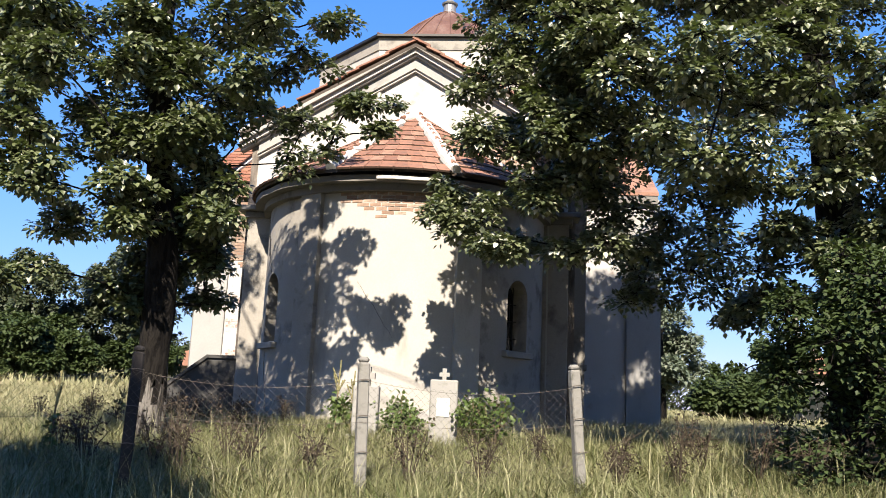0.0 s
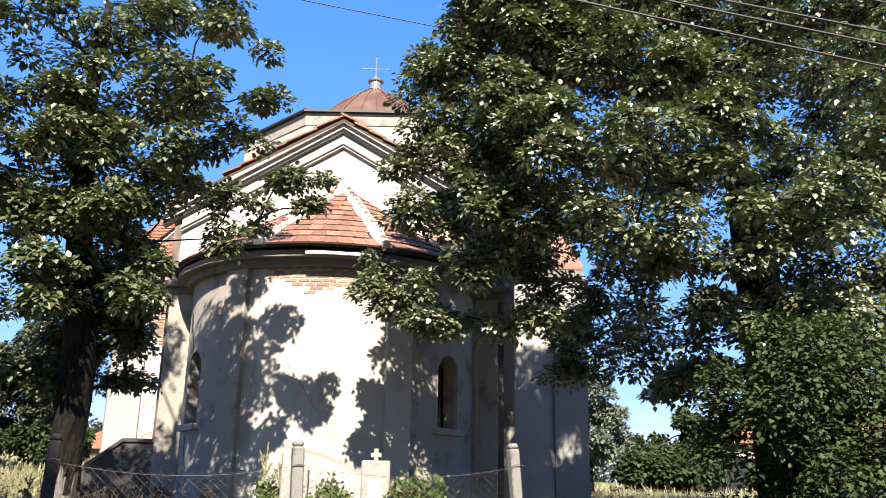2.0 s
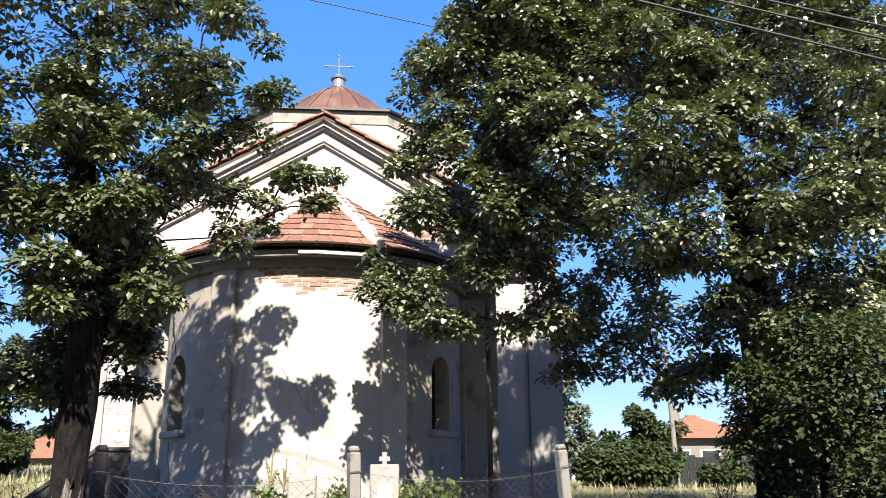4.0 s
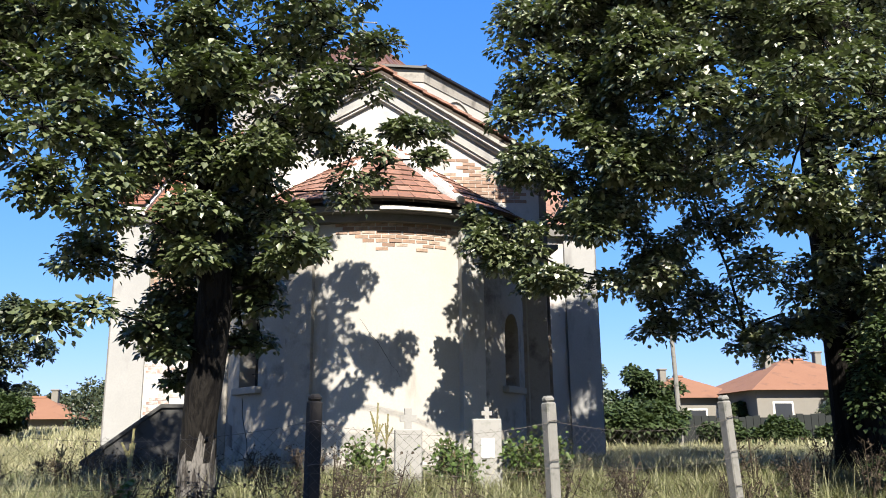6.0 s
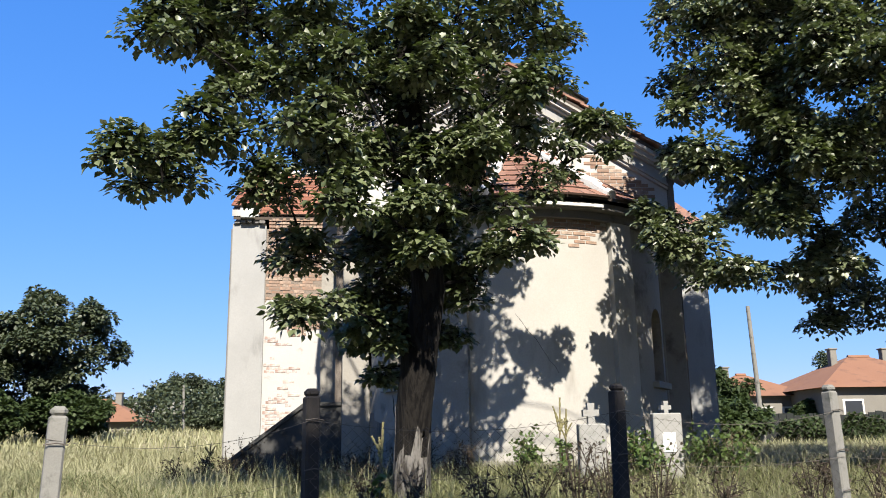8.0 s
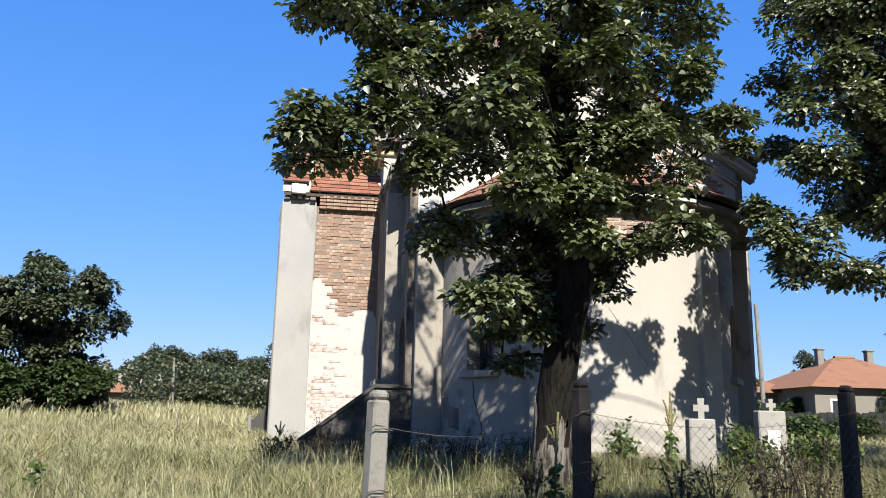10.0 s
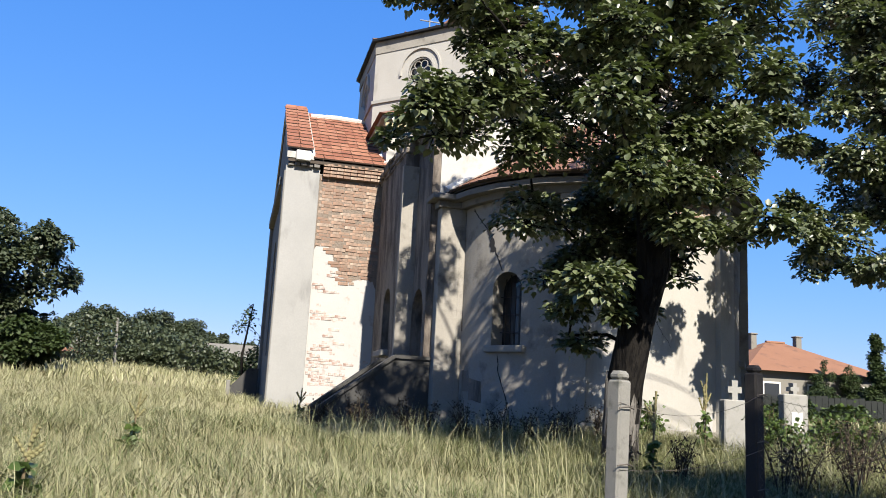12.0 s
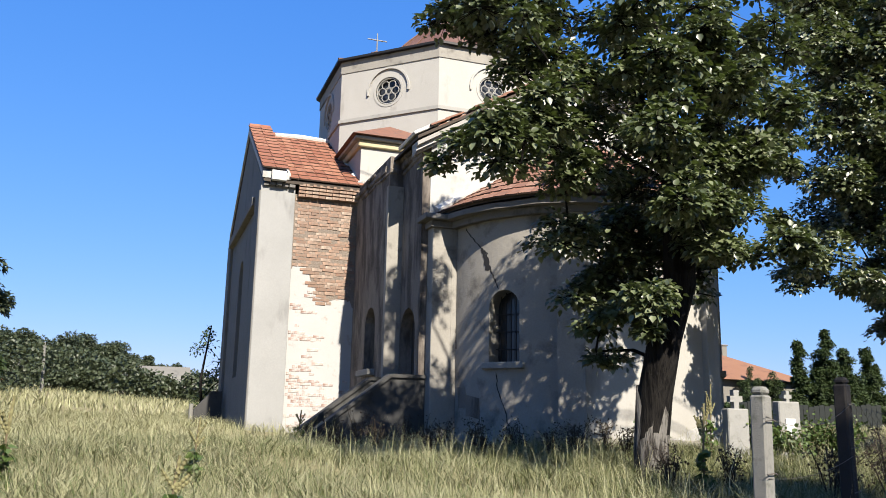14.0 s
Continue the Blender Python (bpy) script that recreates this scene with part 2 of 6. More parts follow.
def ground_mat():
    m, nt, b = material("dry_meadow_soil", 0.95)
    a = noise_node(nt, 0.35, 6, 0.6)
    c = noise_node(nt, 9, 6, 0.7)
    col = ramp(nt, a, [(0.3, (0.15, 0.137, 0.066)), (0.5, (0.225, 0.195, 0.10)), (0.7, (0.28, 0.24, 0.135))])
    col = mix(nt, step(nt, c, 0.35, 0.7), col, (0.085, 0.074, 0.040))
    nt.links.new(col, b.inputs["Base Color"])
    bump(nt, b, c, 0.8, 0.05)
    return m


SOIL = ground_mat()

# ---------------------------------------------------------------- mesh helpers


def link(name, me, mats, parent=None, label="", smooth=False):
    for m in (mats if isinstance(mats, (list, tuple)) else [mats]):
        me.materials.append(m)
    if smooth:
        me.polygons.foreach_set("use_smooth", [True] * len(me.polygons))
    ob = new(name, me)
    if parent:
        ob.parent = parent
    return tagged(ob, label)


def part(name, bm, mats, parent=None, label="", smooth=False):
    me = bpy.data.meshes.new(name)
    bm.normal_update()
    bm.to_mesh(me)
    bm.free()
    return link(name, me, mats, parent, label, smooth)


def thing(name, label, category, group="", at=(0, 0, 0), kind=""):
    e = new(name)
    e.empty_display_size = 0.2
    e.location = at
    return tagged(e, label, category, group, kind)


def add_box(bm, x0, x1, y0, y1, z0, z1, bev=0.0, m=None):
    r = bmesh.ops.create_cube(bm, size=1)
    vs = r["verts"]
    for v in vs:
        v.co = Vector((x0 + (v.co.x + 0.5) * (x1 - x0), y0 + (v.co.y + 0.5) * (y1 - y0), z0 + (v.co.z + 0.5) * (z1 - z0)))
    if bev:
        es = list({e for v in vs for e in v.link_edges})
        vs = list({v for f in bmesh.ops.bevel(bm, geom=es, offset=bev, segments=1, affect="EDGES")["faces"] for v in f.verts} | {v for v in vs if v.is_valid})
    if m is not None:
        bmesh.ops.transform(bm, matrix=m, verts=vs)
    return vs


def box(x0, x1, y0, y1, z0, z1, bev=0.0, m=None):
    bm = bmesh.new()
    add_box(bm, x0, x1, y0, y1, z0, z1, bev, m)
    return bm


def prism(points, depth, plane="xz", at=0.0):
    """A solid from a closed outline: in the xz plane it grows along y from at, in yz along x, in xy along z."""
    bm = bmesh.new()
    lay = {"xz": lambda a, b, d: (a, d, b), "yz": lambda a, b, d: (d, a, b), "xy": lambda a, b, d: (a, b, d)}[plane]
    lo = [bm.verts.new(lay(a, b, at)) for a, b in points]
    hi = [bm.verts.new(lay(a, b, at + depth)) for a, b in points]
    n = len(points)
    bm.faces.new(lo)
    bm.faces.new(hi[::-1])
    for i in range(n):
        bm.faces.new((lo[i], hi[i], hi[(i + 1) % n], lo[(i + 1) % n]))
    bmesh.ops.recalc_face_normals(bm, faces=bm.faces)
    return bm


def arch(w, h, seg=10):
    """Outline of an opening with a round head, foot at zero."""
    r = w / 2
    return [(-r, 0), (r, 0)] + [(r * math.cos(a), h - r + r * math.sin(a)) for a in [math.pi * i / seg for i in range(seg + 1)]]


def arc_band(r0, r1, z0, z1, a0, a1, n, cx, cy, holes=()):
    """A curved wall piece: angles in degrees from straight ahead (-y), positive to +x."""
    bm = bmesh.new()
    rings = []
    for i in range(n + 1):
        a = radians(a0 + (a1 - a0) * i / n)
        s, c = math.sin(a), -math.cos(a)
        rings.append([bm.verts.new((cx + r * s, cy + r * c, z)) for r, z in ((r0, z0), (r1, z0), (r1, z1), (r0, z1))])
    for p, q in zip(rings, rings[1:]):
        for k in range(4):
            bm.faces.new((p[k], p[(k + 1) % 4], q[(k + 1) % 4], q[k]))
    bm.faces.new(rings[0][::-1])
    bm.faces.new(rings[-1])
    bmesh.ops.recalc_face_normals(bm, faces=bm.faces)
    return bm


def carve(ob, cutters):
    """Cuts real openings through a wall and keeps the plain result."""
    for bm in cutters:
        me = bpy.data.meshes.new("cut")
        bm.to_mesh(me)
        bm.free()
        c = new("cut", me)
        md = ob.modifiers.new("cut", "BOOLEAN")
        md.object, md.operation, md.solver = c, "DIFFERENCE", "EXACT"
        bpy.context.view_layer.update()
        done = bpy.data.meshes.new_from_object(ob.evaluated_get(bpy.context.evaluated_depsgraph_get()))
        ob.modifiers.clear()
        ob.data = done
        bpy.data.objects.remove(c)
    return ob


def rough_edges(ob, amount, seed=0):
    """Small uneven shifts, so that old edges are not ruler-straight."""
    for v in ob.data.vertices:
        v.co += noise.noise_vector(v.co * 2.3 + Vector((seed, 0, 0))) * amount
    return ob


def tube(points, radii, sides=8, cap=True):
    """A tapering limb along points."""
    bm = bmesh.new()
    rings = []
    pts = [Vector(p) for p in points]
    ref = Vector((0.31, 0.77, 0.55))
    for i, p in enumerate(pts):
        t = (pts[min(i + 1, len(pts) - 1)] - pts[max(i - 1, 0)]).normalized()
        u = t.cross(ref).normalized()
        w = t.cross(u)
        rings.append([bm.verts.new(p + (u * math.cos(2 * math.pi * k / sides) + w * math.sin(2 * math.pi * k / sides)) * radii[i]) for k in range(sides)])
    for a, b in zip(rings, rings[1:]):
        for k in range(sides):
            bm.faces.new((a[k], a[(k + 1) % sides], b[(k + 1) % sides], b[k]))
    if cap:
        bm.faces.new(rings[0][::-1])
        bm.faces.new(rings[-1])
    return bm


def join(bms):
    out = bmesh.new()
    for b in bms:
        me = bpy.data.meshes.new("tmp")
        b.to_mesh(me)
        b.free()
        out.from_mesh(me)
        bpy.data.meshes.remove(me)
    return out


def raw_mesh(name, verts, faces):
    """Fast mesh from numpy: verts (n,3), faces (m,k)."""
    me = bpy.data.meshes.new(name)
    me.vertices.add(len(verts))
    me.vertices.foreach_set("co", np.ascontiguousarray(verts, dtype=np.float32).ravel())
    k = faces.shape[1]
    me.loops.add(faces.size)
    me.loops.foreach_set("vertex_index", faces.astype(np.int32).ravel())
    me.polygons.add(len(faces))
    me.polygons.foreach_set("loop_start", np.arange(0, faces.size, k, dtype=np.int32))
    me.update(calc_edges=True)
    return me

# ---------------------------------------------------------------- ground


def smooth01(t):
    t = np.clip(t, 0, 1)
    return t * t * (3 - 2 * t)


def ground_z(x, y):
    x, y = np.asarray(x, float), np.asarray(y, float)
    rise = 0.62 * smooth01((y - 0.8) / 7.5) + 0.24 * smooth01((y - 8) / 5) + 0.18 * smooth01((y - 14) / 8)
    far = np.clip(y - 22, 0, 150) * (0.008 + 0.038 * smooth01((4 - x) / 22))
    lump = 0.05 * np.sin(x * 0.9 + 1.3 * np.sin(y * 0.6)) * np.sin(y * 0.8 + 0.7) + 0.03 * np.sin(x * 2.3 + y * 1.7)
    return rise + far + lump * smooth01((y + 4) / 6)


def build_ground():
    near_x, near_y = np.linspace(-24, 20, 111), np.linspace(-6, 34, 101)
    xs = np.unique(np.concatenate([[-1500, -700, -350, -200, -130, -90, -65, -45, -32], near_x, [28, 38, 52, 70, 95, 140, 220, 400, 800, 1500]]))
    ys = np.unique(np.concatenate([[-600, -200, -80, -40, -20, -10], near_y, [38, 43, 50, 58, 68, 80, 95, 115, 140, 172, 260, 500, 1000, 2500]]))
    gx, gy = np.meshgrid(xs, ys)
    v = np.stack([gx, gy, ground_z(gx, gy)], -1).reshape(-1, 3)
    nx, ny = len(xs), len(ys)
    i = (np.arange(ny - 1)[:, None] * nx + np.arange(nx - 1)).ravel()
    return tagged(link("ground", raw_mesh("ground", v, np.stack([i, i + 1, i + nx + 1, i + nx], 1)), SOIL, smooth=True), "rough dry meadow with tall yellow grass", "ground", kind="structure")


build_ground()

# ---------------------------------------------------------------- the church
XC = -2.27                              # axis of the building
CY, R = 16.0, 2.65                      # centre and radius of the round apse
church = thing("church", "derelict domed church with crumbling cream plaster and tiled roofs", "church", at=(XC, 20, 1.0))
church_inv = church.matrix_basis.inverted()


def keep(ob):
    """Leaves a part where it was modelled although its thing stands elsewhere."""
    ob.matrix_parent_inverse = church_inv
    return ob


def cp(name, bm, mats, label="", smooth=False, wobble=0.0):
    ob = keep(part(name, bm, mats, church, label, smooth))
    return rough_edges(ob, wobble, 3) if wobble else ob


def radial(a):
    """Place on the apse's circle: x across, y outward, z up, at a degrees."""
    return Matrix.Translation((XC, CY, 0)) @ Matrix.Rotation(radians(a), 4, "Z")


def radial_cut(a, outline, z0, r0, r1):
    bm = prism([(x, z + z0) for x, z in outline], r1 - r0, "xz", -r1)
    bmesh.ops.transform(bm, matrix=radial(a), verts=bm.verts)
    return bm


# apse
WIN_A = 55.5
apse_side = cp("apse_wall", arc_band(R - 0.5, R - 0.002, 0.3, 4.80, -97, -30, 26, XC, CY), GREYPLASTER, "curved weathered plaster wall, shade in its grey, with a long crack")
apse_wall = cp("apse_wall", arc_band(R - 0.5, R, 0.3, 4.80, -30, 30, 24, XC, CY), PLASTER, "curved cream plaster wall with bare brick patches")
# tree shade on this side is put into the greyer plaster
apse_far = cp("apse_wall", arc_band(R - 0.5, R - 0.002, 0.3, 4.80, 30, 97, 26, XC, CY), GREYPLASTER, "curved plaster wall with tree shade in its grey")
carve(apse_side, [radial_cut(-WIN_A, arch(0.60, 1.22), 2.32, R - 0.7, R + 0.3)])
carve(apse_far, [radial_cut(WIN_A, arch(0.60, 1.22), 2.32, R - 0.7, R + 0.3)])
# left pilasters take the greyer plaster, with their shade in it
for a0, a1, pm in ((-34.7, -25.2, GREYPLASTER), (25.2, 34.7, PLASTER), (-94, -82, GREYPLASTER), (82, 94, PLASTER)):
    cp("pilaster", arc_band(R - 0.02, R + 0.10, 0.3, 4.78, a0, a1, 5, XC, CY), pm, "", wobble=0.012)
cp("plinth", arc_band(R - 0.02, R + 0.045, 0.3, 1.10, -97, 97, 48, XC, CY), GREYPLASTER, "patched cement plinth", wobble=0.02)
for a in (-WIN_A, WIN_A):
    w = cp("window", radial_cut(a, arch(0.60, 1.22), 2.32, R - 0.34, R - 0.32), GLASS, "arched window with rusty bars and broken panes")
    bars = []
    for x in (-0.2, -0.1, 0.0, 0.1, 0.2):
        bars.append(tube([(x, -R + 0.26, 2.32), (x, -R + 0.26, 2.32 + 0.92 + math.sqrt(max(0.09 - x * x, 0.0)))], [0.009, 0.009], 5))
    for z in (2.55, 2.85, 3.15):
        bars.append(tube([(-0.3, -R + 0.255, z), (0.3, -R + 0.255, z)], [0.008, 0.008], 5))
    bm = join(bars)
    bmesh.ops.transform(bm, matrix=radial(a), verts=bm.verts)
    cp("window_grille", bm, IRON)
    bm = box(-0.40, 0.40, -R - 0.07, -R + 0.1, 2.20, 2.31, 0.012)
    bmesh.ops.transform(bm, matrix=radial(a), verts=bm.verts)
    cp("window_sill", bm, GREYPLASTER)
# the eave's shade on these bands is put into their dark stone
cp("cornice", arc_band(R - 0.1, R + 0.13, 4.78, 4.90, -97, 97, 56, XC, CY), CORNICE, "weathered cornice with the eave's shade in its dark colour", wobble=0.01)
cp("cornice", arc_band(R - 0.1, R + 0.30, 4.90, 5.00, -97, 97, 56, XC, CY), CORNICE, "weathered cornice with the eave's shade in its dark colour", wobble=0.014)
# sun on the ledge is put into this paler mortar strip
cp("cornice", arc_band(R - 0.1, R + 0.36, 4.915, 4.965, -3, 19, 14, XC, CY), MORTAR, "cornice ledge with sunlight in its pale colour", wobble=0.012)

for s in (-1, 1):
    xa, xb = sorted((XC + s * 2.62, XC + s * 3.10))
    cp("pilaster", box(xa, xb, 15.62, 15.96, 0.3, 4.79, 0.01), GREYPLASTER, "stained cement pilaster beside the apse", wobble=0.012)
    for o, z0, z1 in ((0.06, 4.785, 4.90), (0.20, 4.905, 5.00)):
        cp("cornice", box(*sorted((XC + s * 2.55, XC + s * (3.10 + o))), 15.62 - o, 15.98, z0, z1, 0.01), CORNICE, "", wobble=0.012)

# apse roof: a half cone of tiles against the gable wall
APEX = Vector((XC + 0.07, 15.86, 7.0))
EAVE_R, EAVE_Z = R + 0.42, 5.07


def eave_point(a):
    r = R + 0.30 + 0.12 * math.cos(radians(a)) ** 2        # the eave stands out furthest in front
    return Vector((XC + r * math.sin(radians(a)), CY - r * math.cos(radians(a)), EAVE_Z))


def roof_deck():
    bm = bmesh.new()
    top, low = [], []
    n = 40
    for i in range(n + 1):
        p = eave_point(-90 + 180 * i / n)
        top.append(bm.verts.new(p))
        low.append(bm.verts.new(p - Vector((0, 0, 0.05))))
    a, b = bm.verts.new(APEX), bm.verts.new(APEX - Vector((0, 0, 0.35)))
    for i in range(n):
        bm.faces.new((top[i], top[i + 1], a))
        bm.faces.new((low[i + 1], low[i], b))
        bm.faces.new((top[i], low[i], low[i + 1], top[i + 1]))
    bm.faces.new((top[0], a, b, low[0]))
    bm.faces.new((a, top[-1], low[-1], b))
    return bm


apse_roof = cp("apse_roof", roof_deck(), DARKWOOD, "faded red tiles with white mortared hips")


def tile_mesh(name, mat):
    """One flat interlocking tile: 0.235 wide, 0.40 long, with a side roll and a nose."""
    bm = bmesh.new()
    add_box(bm, -0.1165, 0.1165, 0.0, 0.40, 0.0, 0.032)
    add_box(bm, -0.117, -0.098, 0.004, 0.39, 0.026, 0.040)
    bm.normal_update()
    for f in bm.faces:
        if f.normal.y < -0.9:
            f.material_index = 1
    me = bpy.data.meshes.new(name)
    bm.to_mesh(me)
    bm.free()
    me.materials.append(mat)
    me.materials.append(NOSE)
    return me


def lay_tile(me, parent, at, across, up, wide, jitter, lift=0.0):
    """Sets one tile: its nose at a point, pointing up the slope."""
    y = up.normalized()
    z = across.cross(up).normalized()
    x = y.cross(z).normalized()
    m = Matrix((x, y, z)).transposed().to_4x4()
    m.translation = at + z * lift
    ob = new("tile", me)
    ob.parent = parent
    ob.matrix_parent_inverse = church_inv if parent is church else Matrix.Identity(4)
    tip = Matrix.Rotation(radians(-3.6 + jitter.uniform(-1.0, 1.0)), 4, "X") @ Matrix.Rotation(radians(jitter.uniform(-1.5, 1.5)), 4, "Z")
    ob.matrix_basis = m @ tip @ Matrix.Diagonal((wide / 0.232, 1, 1, 1))
    return ob


HIPS = (-18.0, 21.0)
# gable wall with its raking mouldings
GX0, GX1, GZ, GA = -5.35, 0.81, 6.48, 8.32
gable = cp("gable_wall", prism([(GX0, 4.6), (GX1, 4.6), (GX1, GZ), (XC, GA), (GX0, GZ)], 0.5, "xz", 15.88), WHITE, "white gable wall with stepped mouldings")


def rake(name, drop0, drop1, y0, y1, mat, reach=0.35, wobble=0.008):
    """A moulding along both slopes of the gable, between two heights under the roof line."""
    k = (GA - GZ) / (XC - GX0)
    for s in (-1, 1):
        xe = XC + s * (XC - GX0 + reach)
        ze = GZ - k * reach
        top = GA + 0.12
        pts = [(XC, top - drop0), (XC, top - drop1), (xe, ze + 0.12 - drop1), (xe, ze + 0.12 - drop0)]
        ob = cp(name, prism(pts, y1 - y0, "xz", y0), mat)
        rough_edges(ob, wobble, s)


rake("raking_cornice", 0.0, 0.08, 15.62, 15.95, LIGHTCORNICE, wobble=0.014)
rake("raking_cornice", 0.08, 0.17, 15.70, 15.95, WHITE)
rake("raking_cornice", 0.17, 0.22, 15.76, 15.95, LIGHTCORNICE)
rake("raking_frieze", 0.22, 0.43, 15.84, 15.95, CEMENT, 0.0)
rake("raking_moulding", 0.43, 0.48, 15.76, 15.95, LIGHTCORNICE, 0.0)
rake("raking_moulding", 0.48, 0.53, 15.80, 15.95, WHITE, 0.0)

# chancel: side walls with a door and a window, and its saddle roof
for s in (-1, 1):
    def sx(x):
        return x if s < 0 else 2 * XC - x
    xa, xb = sorted((sx(-5.50), sx(-4.95)))
    near = cp("chancel_wall", box(xa, xb, 15.90, 17.22, 0.3, 6.55), SIDEWALL, "stained rendered wall with shade in its dark grey-brown")
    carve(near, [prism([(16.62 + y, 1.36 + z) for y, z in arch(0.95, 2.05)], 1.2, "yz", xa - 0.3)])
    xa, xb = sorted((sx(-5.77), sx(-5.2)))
    far = cp("chancel_wall", box(xa, xb, 17.20, 20.1, 0.3, 6.55), SIDEWALL, "stained rendered wall with shade in its dark grey-brown")
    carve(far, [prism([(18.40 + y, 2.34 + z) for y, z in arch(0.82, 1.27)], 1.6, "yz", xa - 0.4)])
    cp("corner_strip", box(*sorted((sx(-5.81), sx(-5.48))), 17.12, 17.24, 0.3, 5.9), GREYPLASTER, "broken plaster edge", wobble=0.02)
    d = cp("door", box(*sorted((sx(-5.24), sx(-5.18))), 16.14, 17.10, 1.36, 3.30), DARKWOOD, "dark weathered plank door")
    for k in range(5):
        cp("door_plank", box(*sorted((sx(-5.26), sx(-5.23))), 16.15 + 0.19 * k, 16.335 + 0.19 * k, 1.36, 3.25, 0.004), DARKWOOD)
    cp("window", box(*sorted((sx(-5.52), sx(-5.50))), 18.0, 18.8, 2.34, 3.6), GLASS)
    cp("window_sill", box(*sorted((sx(-5.92), sx(-5.6))), 17.92, 18.88, 2.20, 2.32, 0.01), GREYPLASTER)
    for z0, z1, o in ((6.20, 6.30, 0.08), (6.30, 6.42, 0.16), (6.42, 6.52, 0.24)):
        cr = random.Random(int(z0 * 100) + s)
        y = 15.92
        while y < 19.95:
            ln = cr.uniform(0.25, 0.8)
            x1 = -5.50 if y < 17.1 else -5.77
            if cr.random() < (0.9 if z0 < 6.4 else 0.7):
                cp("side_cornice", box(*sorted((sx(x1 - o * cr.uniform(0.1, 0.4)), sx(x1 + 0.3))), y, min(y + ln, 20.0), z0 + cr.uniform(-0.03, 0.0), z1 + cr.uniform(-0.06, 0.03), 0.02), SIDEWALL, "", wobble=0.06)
            y += ln
    xe = sx(-5.70)
    roof = bmesh.new()
    k = (GA + 0.10 - 6.50) / (XC + 5.70)
    rows = [roof.verts.new(p) for p in ((xe, 15.62, 6.50), (XC, 15.62, GA + 0.12), (XC, 20.0, GA + 0.14), (xe, 20.0, 6.52), (xe, 15.62, 6.44), (XC, 15.62, GA + 0.05), (XC, 20.0, GA + 0.06), (xe, 20.0, 6.46))]
    for f in ((0, 1, 2, 3), (7, 6, 5, 4), (0, 4, 5, 1), (2, 6, 7, 3), (0, 3, 7, 4), (1, 5, 6, 2)):
        roof.faces.new([rows[i] for i in f])
    bmesh.ops.recalc_face_normals(roof, faces=roof.faces)
    side_roof = cp("chancel_roof", roof, DARKWOOD, "worn red tiles over the chancel")
    if s < 0:
        chancel_roof_left = side_roof
    else:
        chancel_roof_right = side_roof

